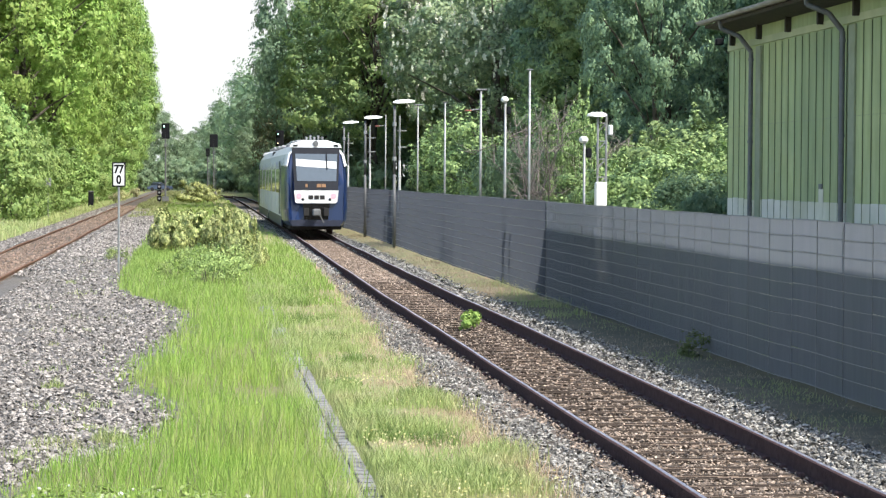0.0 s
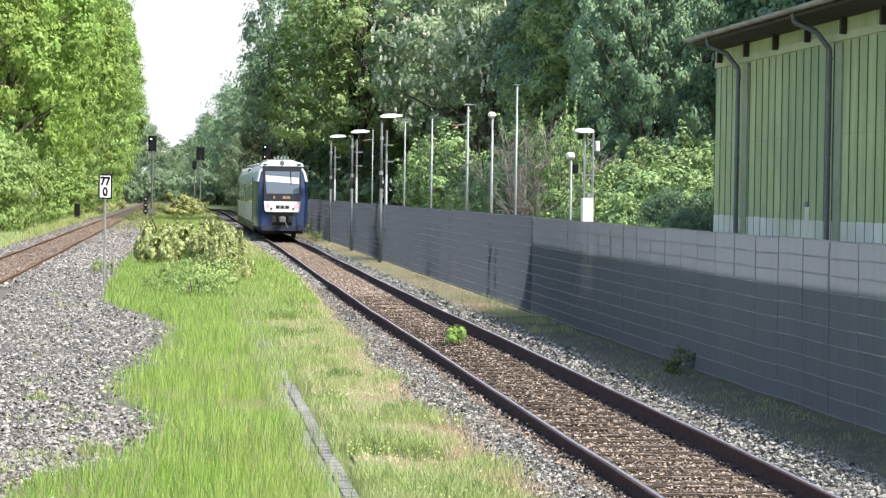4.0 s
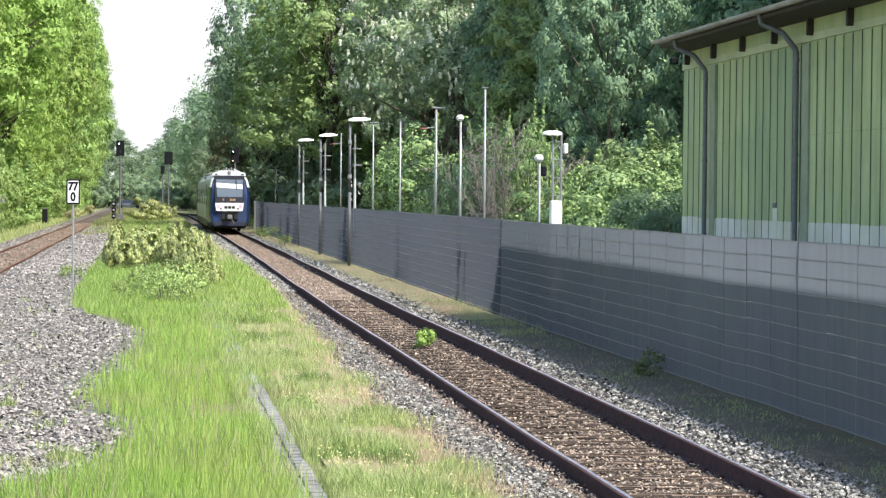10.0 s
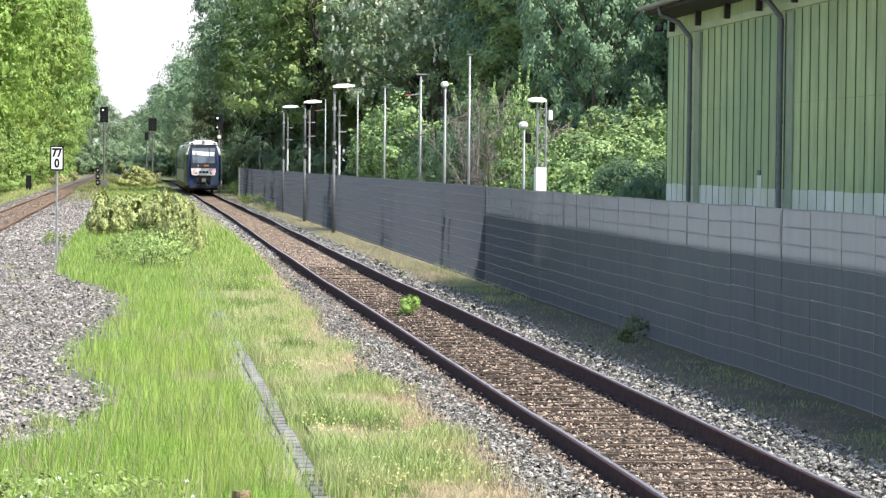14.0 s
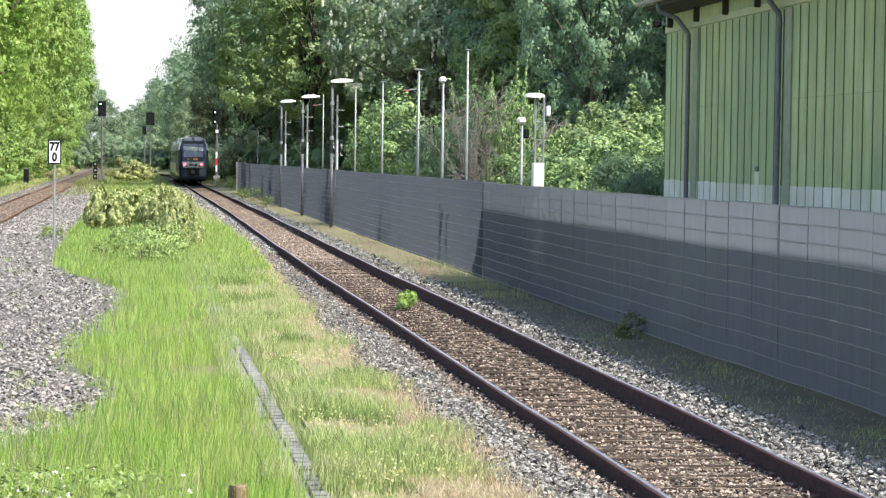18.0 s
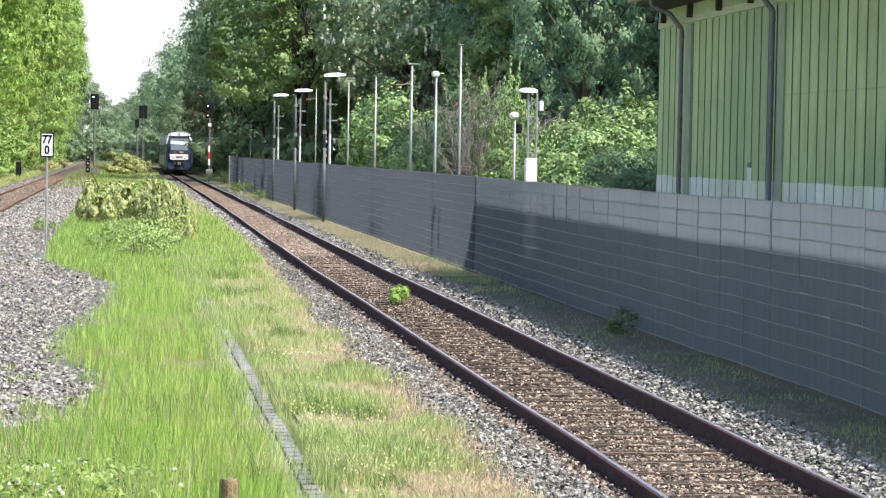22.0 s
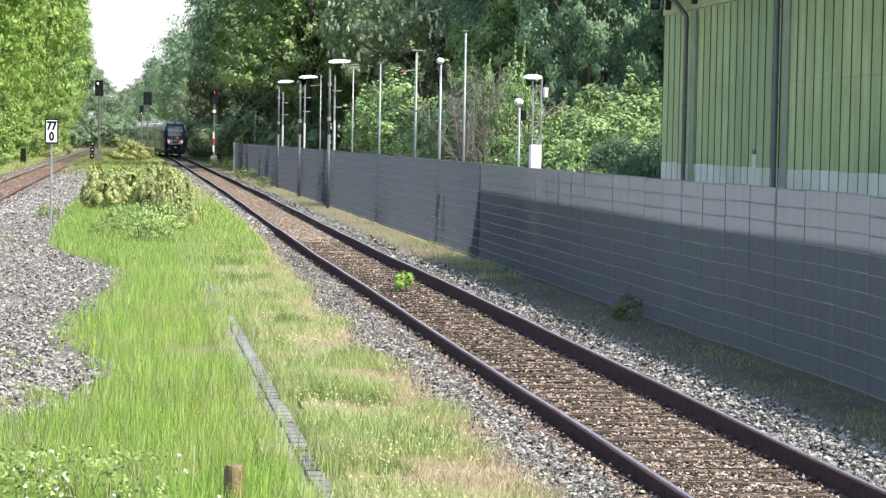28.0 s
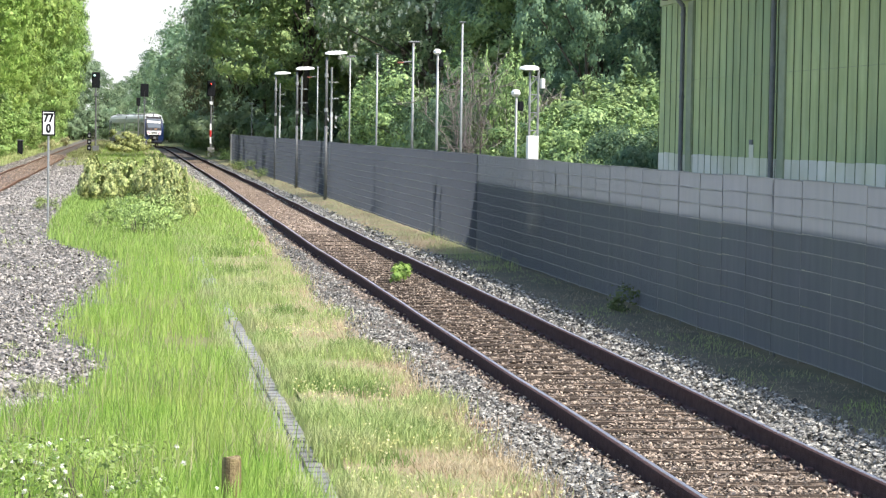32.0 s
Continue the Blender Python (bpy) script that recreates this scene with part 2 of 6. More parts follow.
SCREEN_GLASS = plain("windscreen_glass", (0.10, 0.125, 0.15), 0.05, 0, 1.0)
LEAF_DARK = leaf_material("dark_broad_leaves", (0.108, 0.19, 0.125), (0.27, 0.375, 0.205), spread=0.22, glow=0.2)
LEAF_LIME = leaf_material("light_green_leaves", (0.21, 0.345, 0.08), (0.44, 0.57, 0.17), spread=0.16, glow=0.36)
LEAF_MID = leaf_material("mid_green_leaves", (0.19, 0.30, 0.12), (0.40, 0.50, 0.205), spread=0.18, glow=0.26)
LEAF_DULL = leaf_material("dull_weed_leaves", (0.11, 0.15, 0.06), (0.19, 0.23, 0.10), spread=0.1)
LEAF_CHESTNUT = leaf_material("chestnut_leaves", (0.185, 0.28, 0.165), (0.45, 0.55, 0.31), spread=0.15, glow=0.24)
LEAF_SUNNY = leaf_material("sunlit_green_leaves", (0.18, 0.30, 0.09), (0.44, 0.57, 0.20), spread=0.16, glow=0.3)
# undergrowth shade is put into this leaf colour: darker, duller green
LEAF_UNDER = leaf_material("shade_toned_undergrowth_leaves", (0.10, 0.165, 0.10), (0.175, 0.25, 0.14), spread=0.25)
LEAF_BUSH = leaf_material("yellow_green_bush_leaves", (0.085, 0.15, 0.035), (0.72, 0.74, 0.33), spread=0.16, glow=0.1)
LEAF_WEED = leaf_material("broad_weed_leaves", (0.13, 0.20, 0.06), (0.40, 0.48, 0.17), spread=0.2, glow=0.25)
LEAF_GREY = leaf_material("grey_green_plant_leaves", (0.10, 0.16, 0.05), (0.42, 0.52, 0.18), spread=0.16, glow=0.15)
LEAF_HEDGE = leaf_material("fresh_hedge_leaves", (0.065, 0.125, 0.05), (0.39, 0.51, 0.205), spread=0.2, glow=0.17)
# distance haze is mixed into this leaf colour: paler, bluer green
LEAF_FAR = leaf_material("haze_tinted_far_leaves", (0.215, 0.305, 0.185), (0.315, 0.41, 0.245), spread=0.2)
BLOSSOM = leaf_material("white_blossom", (0.70, 0.70, 0.58), (0.84, 0.84, 0.74), glow=0.3)
GRASS_TALL = leaf_material("tall_green_grass", (0.19, 0.33, 0.055), (0.38, 0.51, 0.125), glow=0.4, patch=(0.38, 0.44, 0.14))
GRASS_FRESH = leaf_material("fresh_green_grass", (0.25, 0.40, 0.085), (0.40, 0.53, 0.16), glow=0.4)
GRASS_TUFT = leaf_material("dark_tuft_grass", (0.16, 0.26, 0.075), (0.27, 0.37, 0.12), glow=0.35)
GRASS_SHORT = leaf_material("short_green_grass", (0.27, 0.36, 0.12), (0.43, 0.49, 0.21), glow=0.35, patch=(0.48, 0.44, 0.25))
GRASS_DRY = leaf_material("dry_straw_grass", (0.50, 0.41, 0.265), (0.64, 0.535, 0.38), glow=0.3, patch=(0.46, 0.34, 0.23))
GRASS_PALE = leaf_material("pale_grass_stems", (0.36, 0.36, 0.17), (0.60, 0.58, 0.34), glow=0.3)
YELLOW = leaf_material("pale_yellow_flowers", (0.80, 0.77, 0.30), (0.88, 0.86, 0.55), glow=0.2)
TWIG = material("grey_bare_twigs", (0.15, 0.125, 0.115), (0.24, 0.21, 0.19), 9.0, 0.9)


# ---- builders ----
def from_arrays(name, verts, faces, mat, parent=None, label="", smooth=False):
    me = bpy.data.meshes.new(name)
    verts = np.asarray(verts, dtype=np.float32)
    faces = np.asarray(faces, dtype=np.int32)
    k = faces.shape[1]
    me.vertices.add(len(verts))
    me.vertices.foreach_set("co", verts.ravel())
    me.loops.add(faces.size)
    me.loops.foreach_set("vertex_index", faces.ravel())
    me.polygons.add(len(faces))
    me.polygons.foreach_set("loop_start", np.arange(0, faces.size, k, dtype=np.int32))
    me.update(calc_edges=True)
    me.validate()
    if mat:
        me.materials.append(mat)
    me.polygons.foreach_set("use_smooth", [smooth] * len(me.polygons))
    ob = new(name, me)
    ob.parent = parent
    if label:
        tagged(ob, label)
    return ob


def part(name, bm, mat, parent=None, label="", smooth=False):
    me = bpy.data.meshes.new(name)
    bmesh.ops.recalc_face_normals(bm, faces=bm.faces)
    bm.to_mesh(me)
    bm.free()
    if mat:
        me.materials.append(mat)
    if smooth:
        me.polygons.foreach_set("use_smooth", [True] * len(me.polygons))
    ob = new(name, me)
    ob.parent = parent
    if label:
        tagged(ob, label)
    return ob


def same(name, mesh, parent, m):
    """One more piece on a shared mesh."""
    ob = new(name, mesh)
    ob.parent = parent
    ob.matrix_basis = m
    return ob


def thing(name, label, category, m=None, group="", kind=""):
    ob = new(name)
    ob.empty_display_size = 0.2
    if m is not None:
        ob.matrix_basis = m
    return tagged(ob, label, category, group, kind)


def box(bm, c, s, bevel=0.0, turn=None):
    g = bmesh.ops.create_cube(bm, size=1)
    vs = g["verts"]
    m = Matrix.Translation(c) @ (turn or Matrix()) @ Matrix.Diagonal((*s, 1))
    bmesh.ops.transform(bm, matrix=m, verts=vs)
    if bevel:
        es = list({e for v in vs for e in v.link_edges})
        bmesh.ops.bevel(bm, geom=es, offset=bevel, segments=1, affect='EDGES')
    return bm


def tube(bm, a, b, r1, r2=None, n=10):
    a, b = Vector(a), Vector(b)
    g = bmesh.ops.create_cone(bm, cap_ends=True, segments=n, radius1=r1, radius2=r1 if r2 is None else r2, depth=(b - a).length)
    m = Matrix.Translation((a + b) / 2) @ (b - a).to_track_quat("Z", "Y").to_matrix().to_4x4()
    bmesh.ops.transform(bm, matrix=m, verts=g["verts"])
    return bm


def B():
    return bmesh.new()


def loft(bm, rings, caps=True):
    """Skin closed rings of equal count."""
    vs = [[bm.verts.new(p) for p in r] for r in rings]
    n = len(rings[0])
    for a, b in zip(vs, vs[1:]):
        for i in range(n):
            bm.faces.new((a[i], a[(i + 1) % n], b[(i + 1) % n], b[i]))
    if caps:
        bm.faces.new(vs[0][::-1])
        bm.faces.new(vs[-1])
    return bm


def leaf_cloud(rng, centres, radii, per, size, squash=0.8, out=1.6, dirs=None):
    """Leaves as small pointed faces on the shells of many clumps; dirs: the side of the crown that each clump faces."""
    centres, radii = np.asarray(centres, float), np.asarray(radii, float)
    n = len(centres) * per
    c = np.repeat(centres, per, 0)
    r = np.repeat(radii, per)
    u = rng.normal(size=(n, 3))
    if dirs is not None:
        u += np.repeat(dirs, per, 0) * 0.8
    u /= np.linalg.norm(u, axis=1)[:, None]
    wave, phase = np.repeat(rng.normal(size=(len(centres), 3)) * 3.2, per, 0), np.repeat(rng.random(len(centres)) * 6.28, per)
    r = r * (1 + 0.38 * np.sin((u * wave).sum(1) + phase))
    p = c + u * (r * (0.45 + 0.6 * rng.random(n) ** 0.6))[:, None] * np.array([1, 1, squash])
    nrm = u * out + rng.normal(size=(n, 3)) * 0.42 + np.array([0, 0, 0.3])
    if dirs is not None:
        nrm += np.repeat(dirs, per, 0) * 1.1
    nrm /= np.linalg.norm(nrm, axis=1)[:, None]
    t = np.cross(nrm, rng.normal(size=(n, 3)))
    t /= np.linalg.norm(t, axis=1)[:, None]
    b = np.cross(nrm, t)
    s = size * (0.6 + 0.8 * rng.random(n))[:, None] * 1.15
    v = np.stack([p - t * s * 0.55, p + t * s * 0.5 - b * s * 0.45, p + t * s * 0.35 + b * s * 0.5], 1).reshape(-1, 3)
    return v, np.arange(n * 3).reshape(n, 3)


def crown_clumps(rng, n, rx, rz, zc, low=-0.75, per_lobe=11, spread=0.44):
    """Clump centres on the outer sides of the lobes of an uneven crown, and the way each faces."""
    lobes = max(6, n // per_lobe)
    axes = []
    while len(axes) < lobes:
        best = None
        for _ in range(6):
            a = rng.normal(size=3)
            a /= np.linalg.norm(a)
            if a[2] < low:
                continue
            gap = min([np.linalg.norm(a - q) for q in axes], default=2)
            if best is None or gap > best[0]:
                best = (gap, a)
        if best:
            axes.append(best[1])
    axes = np.array(axes)
    size = spread * (0.8 + 0.45 * rng.random(lobes))
    core = axes * (0.62 + 0.26 * rng.random(lobes))[:, None]
    pick = rng.integers(lobes, size=n)
    d = rng.normal(size=(n, 3)) + axes[pick] * 1.0 + np.array([0, 0, 0.25])
    d /= np.linalg.norm(d, axis=1)[:, None]
    c = core[pick] + d * (size[pick] * (0.7 + 0.4 * rng.random(n)))[:, None]
    c[rng.random(n) < 0.10] *= 0.6
    c = c * np.array([rx, rx, rz])
    c[:, 2] += zc
    return c, d


def spires(rng, c, n, step, r):
    """Upright leafy shoots standing on the outer clumps."""
    top = c[c[:, 2] > np.median(c[:, 2]) - 0.3 * np.ptp(c[:, 2])]
    base = top[rng.permutation(len(top))[:n]]
    lean = rng.normal(size=(len(base), 3)) * np.array([0.16, 0.16, 0.1])
    cc = np.concatenate([base + (lean + np.array([0, 0, 1.0])) * step * (k + 1) for k in range(4)])
    rr = np.concatenate([r * (1 - 0.2 * k) * (0.8 + 0.4 * rng.random(len(base))) for k in range(4)])
    return cc, rr


def make_tree(name, label, seed, rx, rz, zc, clumps, per, leaf, mat, trunk_r=0.28, clump_r=1.2, blossom=0, shoots=0):
    rng = np.random.default_rng(seed)
    tree = thing(name, label, "tree")
    bm = B()
    lean = rng.normal(size=2) * 0.3
    top = zc + rz * 0.4
    steps = 7
    last = Vector((0, 0, -0.2))
    spine = [last]
    for k in range(1, steps + 1):
        f = k / steps
        p = Vector((lean[0] * f + rng.normal() * 0.12, lean[1] * f + rng.normal() * 0.12, top * f))
        tube(bm, last, p, trunk_r * (1 - 0.75 * (k - 1) / steps), trunk_r * (1 - 0.75 * f), 9)
        last = p
        spine.append(p)
    c, d = crown_clumps(rng, clumps, rx, rz, zc)
    for q in c[:: max(1, len(c) // 14)]:
        s = spine[min(steps, max(2, int(steps * (q[2] * 0.7) / top)))]
        mid = s.lerp(Vector(q), 0.55) + Vector((0, 0, 0.25))
        tube(bm, s, mid, trunk_r * 0.34, trunk_r * 0.2, 6)
        tube(bm, mid, Vector(q), trunk_r * 0.2, trunk_r * 0.07, 5)
    part("trunk", bm, BARK, tree, smooth=True)
    v, f = leaf_cloud(rng, c, clump_r * (0.6 + 0.7 * rng.random(len(c))), per, leaf, dirs=d)
    if shoots:
        cc, rr = spires(rng, c, shoots, clump_r * 0.55, clump_r * 0.42)
        v2, f2 = leaf_cloud(rng, cc, rr, max(8, per // 5), leaf)
        v, f = np.concatenate([v, v2]), np.concatenate([f, f2 + len(v)])
    from_arrays("crown", v, f, mat, tree)
    if blossom:
        cand = np.repeat(c + d * clump_r * 0.75, 4, 0) + rng.normal(size=(len(c) * 4, 3)) * clump_r * 0.5
        cc = cand[rng.permutation(len(cand))[:blossom]]
        cand = np.concatenate([cc + np.array([0, 0, h]) for h in (0, 0.12, 0.23)])
        v, f = leaf_cloud(rng, cand, np.repeat([0.10, 0.075, 0.04], len(cc)), 6, 0.13, 1.2)
        tagged(from_arrays("blossom", v, f, BLOSSOM, tree, "upright white blossom candles"), kind="stuff")
    return tree


# ---- ground ----
def rnd(x, y, s, seed=0.0):
    return noise.noise(Vector((x * s + seed, y * s, seed * 1.7)))


def ground_z(x, y):
    """Height of the soil under everything."""
    z = -0.10
    if -8.4 < x < -3.0:
        z = -0.16
    if 2.7 < x < 6.6:
        z = -0.22
    if 6.6 <= x < 7.6:
        z = -0.18
    if x < -8.4 and y < 345:
        z = min(0.6, 0.1 + (-8.4 - x) * 0.12)
    return z


def build_sheet(name, xs, ys, height, mat, label, kind="structure", category=""):
    v = [(x, y, height(x, y)) for y in ys for x in xs]
    n = len(xs)
    f = [(j * n + i, j * n + i + 1, (j + 1) * n + i + 1, (j + 1) * n + i) for j in range(len(ys) - 1) for i in range(n - 1)]
    return tagged(from_arrays(name, v, f, mat, smooth=True), label, category or name, kind=kind)


near_x = [-3.0 + 0.25 * i for i in range(47)]
xs = [-1500, -400, -150, -60, -30, -16, -12, -10, -9, -8.41, -8.39, -7, -5.5, -4] + near_x + [8.9, 9.5, 12, 16, 24, 40, 80, 200, 500, 1500]
ys = [-1500, -300, -60, -20, 0] + [4 + 1.0 * i for i in range(60)] + [66 + 4 * i for i in range(60)] + [320, 380, 460, 600, 900, 1500, 3000]
build_sheet("ground", xs, ys, lambda x, y: ground_z(x, y) + 0.02 * rnd(x, y, 0.8), SOIL, "green grassy soil with dry patches beside the tracks", category="ground")


def left_edge(y):
    """Where the grass strip ends and the gravel begins."""
    pts = [(8, -1.9), (14, -1.9), (18.6, -1.3), (19.6, -0.55), (23.4, -0.3), (26, -0.75), (29.7, -0.9), (35, -0.35), (41, -0.3), (45, -1.0), (49, -1.8), (57, -2.0), (75, -2.0), (98, -2.0), (140, -2.6), (215, -3.2), (400, -3.3)]
    for (y0, x0), (y1, x1) in zip(pts, pts[1:]):
        if y <= y1:
            return x0 + (x1 - x0) * max(0, (y - y0) / (y1 - y0)) + 0.22 * rnd(0, y, 0.9, 3) + 0.12 * rnd(0, y, 3.1, 5)
    return -3.3


def right_edge(y):
    return 2.85 + 0.22 * rnd(1, y, 0.35, 9) + 0.1 * rnd(1, y, 1.7, 2) + 0.45 * max(0.0, min(1.0, (y - 30) / 30))


def ribbon(name, left, right, ys, z, n, mat, label, category):
    v, f = [], []
    for y in ys:
        a, b = left(y), right(y)
        for i in range(n):
            x = a + (b - a) * i / (n - 1)
            v.append((x, y, z(x, y, i / (n - 1))))
    for j in range(len(ys) - 1):
        for i in range(n - 1):
            f.append((j * n + i, j * n + i + 1, (j + 1) * n + i + 1, (j + 1) * n + i))
    return tagged(from_arrays(name, v, f, mat, smooth=True), label, category, kind="structure")


fine = [-40, -20, -5] + [4 + 0.3 * i for i in range(200)] + [64 + 3 * i for i in range(110)]
ribbon("gravel_path", lambda y: -7.4 + 0.15 * rnd(5, y, 0.5), lambda y: left_edge(y) + 0.36, fine, lambda x, y, u: -0.035 + 0.03 * rnd(x, y, 1.2) - (0.03 if u > 0.99 else 0), 34, GRAVEL, "pale grey loose gravel between the tracks", "gravel")
ribbon("grass_soil", lambda y: left_edge(y) + 0.33 + 0.12 * rnd(2, y, 2.3, 4), lambda y: 1.62, fine, lambda x, y, u: -0.018 + 0.015 * rnd(x, y, 1.1) - (0.05 if u < 0.01 else 0), 12, SOIL, "green grassy soil of the strip between the tracks", "ground")
ribbon("dry_verge", lambda y: 1.6, right_edge, fine, lambda x, y, u: 0.015 + 0.02 * rnd(x, y, 1.5) - 0.1 * max(0, u - 0.8) * 5 * 0.4, 10, STRAW_SOIL, "short dry yellowing grass beside the ballast", "verge")


# ---- the tracks ----
def turnout(y):
    """Centre line of the train's way: straight, then over to the other track."""
    x = 4.72 + 0.28 * max(0.0, min(1.0, (y - 52) / 42)) + 0.24 * max(0.0, min(1.0, (y - 94) / 120))
    if y > 258:
        k = min(y, 281) - 258
        x -= k * k / 400
        if y > 281:
            x -= (y - 281) * 0.115
    return max(x, LEFT_X)


LEFT_X = -5.35
track_ys = [-40 + 2.0 * i for i in range(211)]


# brown soil with extra shade in its colour, only along the hall's shadow
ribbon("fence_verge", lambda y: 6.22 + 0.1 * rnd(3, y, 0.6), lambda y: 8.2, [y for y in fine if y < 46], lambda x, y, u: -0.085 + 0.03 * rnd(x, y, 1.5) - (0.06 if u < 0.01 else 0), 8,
       material("shade_darkened_brown_verge", (0.062, 0.055, 0.037), (0.125, 0.11, 0.07), 6.0, 0.95, 0, 0.8, 30, (0.07, 0.072, 0.042), 0.8), "dull brown soil at the foot of the fence, darkened to deepen the hall's shadow", "verge")
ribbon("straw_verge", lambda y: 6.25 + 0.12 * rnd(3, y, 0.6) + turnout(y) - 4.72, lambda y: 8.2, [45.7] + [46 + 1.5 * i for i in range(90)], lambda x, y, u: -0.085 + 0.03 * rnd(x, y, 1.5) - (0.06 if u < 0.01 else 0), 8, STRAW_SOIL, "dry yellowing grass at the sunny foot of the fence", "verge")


def rail_profile(w=0.036, h=0.185):
    return [(-0.062, -h), (0.062, -h), (0.062, -h + 0.014), (0.012, -h + 0.03), (0.012, -0.045), (w, -0.034), (w, -0.006), (w - 0.01, 0.0), (-w + 0.01, 0.0), (-w, -0.006), (-w, -0.034), (-0.012, -0.045), (-0.012, -h + 0.03), (-0.062, -h + 0.014)]


def sag(y, s):
    """Old rails: each dips at its own joints."""
    return 0.02 * rnd(s * 9, y, 0.24, 4) + 0.036 * rnd(s * 5, y, 0.075, 8)


def kink(y, s):
    return 0.03 * rnd(s * 3, y, 0.11, 14)


def track(label, centre, z0, side_mat, bed_mat, stop=400):
    tr = thing("railway_track", label, "railway track", kind="structure")
    yy = [y for y in track_ys if y <= stop]
    for s in (-0.7535, 0.7535):
        bm = B()
        loft(bm, [[(centre(y) + s + px + kink(y, s), y, z0 + pz + sag(y, s)) for px, pz in rail_profile()] for y in yy])
        part("rail", bm, side_mat, tr)
        # worn head narrowed towards +x on both rails to draw the sun glint
        bm = B()
        loft(bm, [[(centre(y) + s + px + kink(y, s), y, z0 + pz + sag(y, s)) for px, pz in ((-0.006, -0.002), (0.029, -0.006), (0.026, 0.003), (-0.004, 0.003))] for y in yy])
        part("worn_glint_strip", bm, SHINE if side_mat is RUST else RUST_LIGHT, tr, "worn steel strip on the rail top, bright and off to one side as a sun glint")
    return tr


main_track = track("dark rusted single track curving over to the other line", turnout, 0.0, RUST, BALLAST, 360)
track("brown rusted straight track on gravel", lambda y: LEFT_X, 0.08, RUST_LIGHT, GRAVEL)
ribbon("ballast_bed", lambda y: turnout(y) - 1.75 - 0.1 * rnd(2, y, 0.9), lambda y: turnout(y) + 1.72 + 0.1 * rnd(4, y, 0.9), [y for y in fine if y < 345],
       lambda x, y, u: -0.165 - 0.045 * (0.27 < u < 0.73) - 0.12 * max(0, abs(u - 0.5) - 0.42) * 8 + 0.02 * rnd(x, y, 3), 22, BALLAST, "grey stone ballast under the main track", "ballast")
ribbon("track_bed", lambda y: turnout(y) - 0.66, lambda y: turnout(y) + 0.66, [y for y in fine if y < 345], lambda x, y, u: -0.20 + 0.012 * rnd(x, y, 4), 8, RUSTBED, "rust-brown small stones between the rails", "ballast")
ribbon("side_track_bed", lambda y: LEFT_X - 0.95 + 0.1 * rnd(2, y, 0.4, 3), lambda y: LEFT_X + 0.95 + 0.1 * rnd(2, y, 0.5, 6), fine, lambda x, y, u: 0.005 - 0.10 * max(0, abs(u - 0.5) - 0.4) * 8 + 0.02 * rnd(x, y, 3), 16, RUSTBED, "brown rusty ballast under the other track", "ballast")


# ---- the fence ----
FENCE_X, FENCE_TOP, ROW, CELL = 7.41, 1.992, 0.2, 1.085


def fence_x(y):
    return FENCE_X + 0.03 * rnd(0, y, 0.11, 6)


def fence_dz(y):
    return 0.025 * rnd(0, y, 0.16, 11) + 0.014 * rnd(0, y, 0.9, 2)


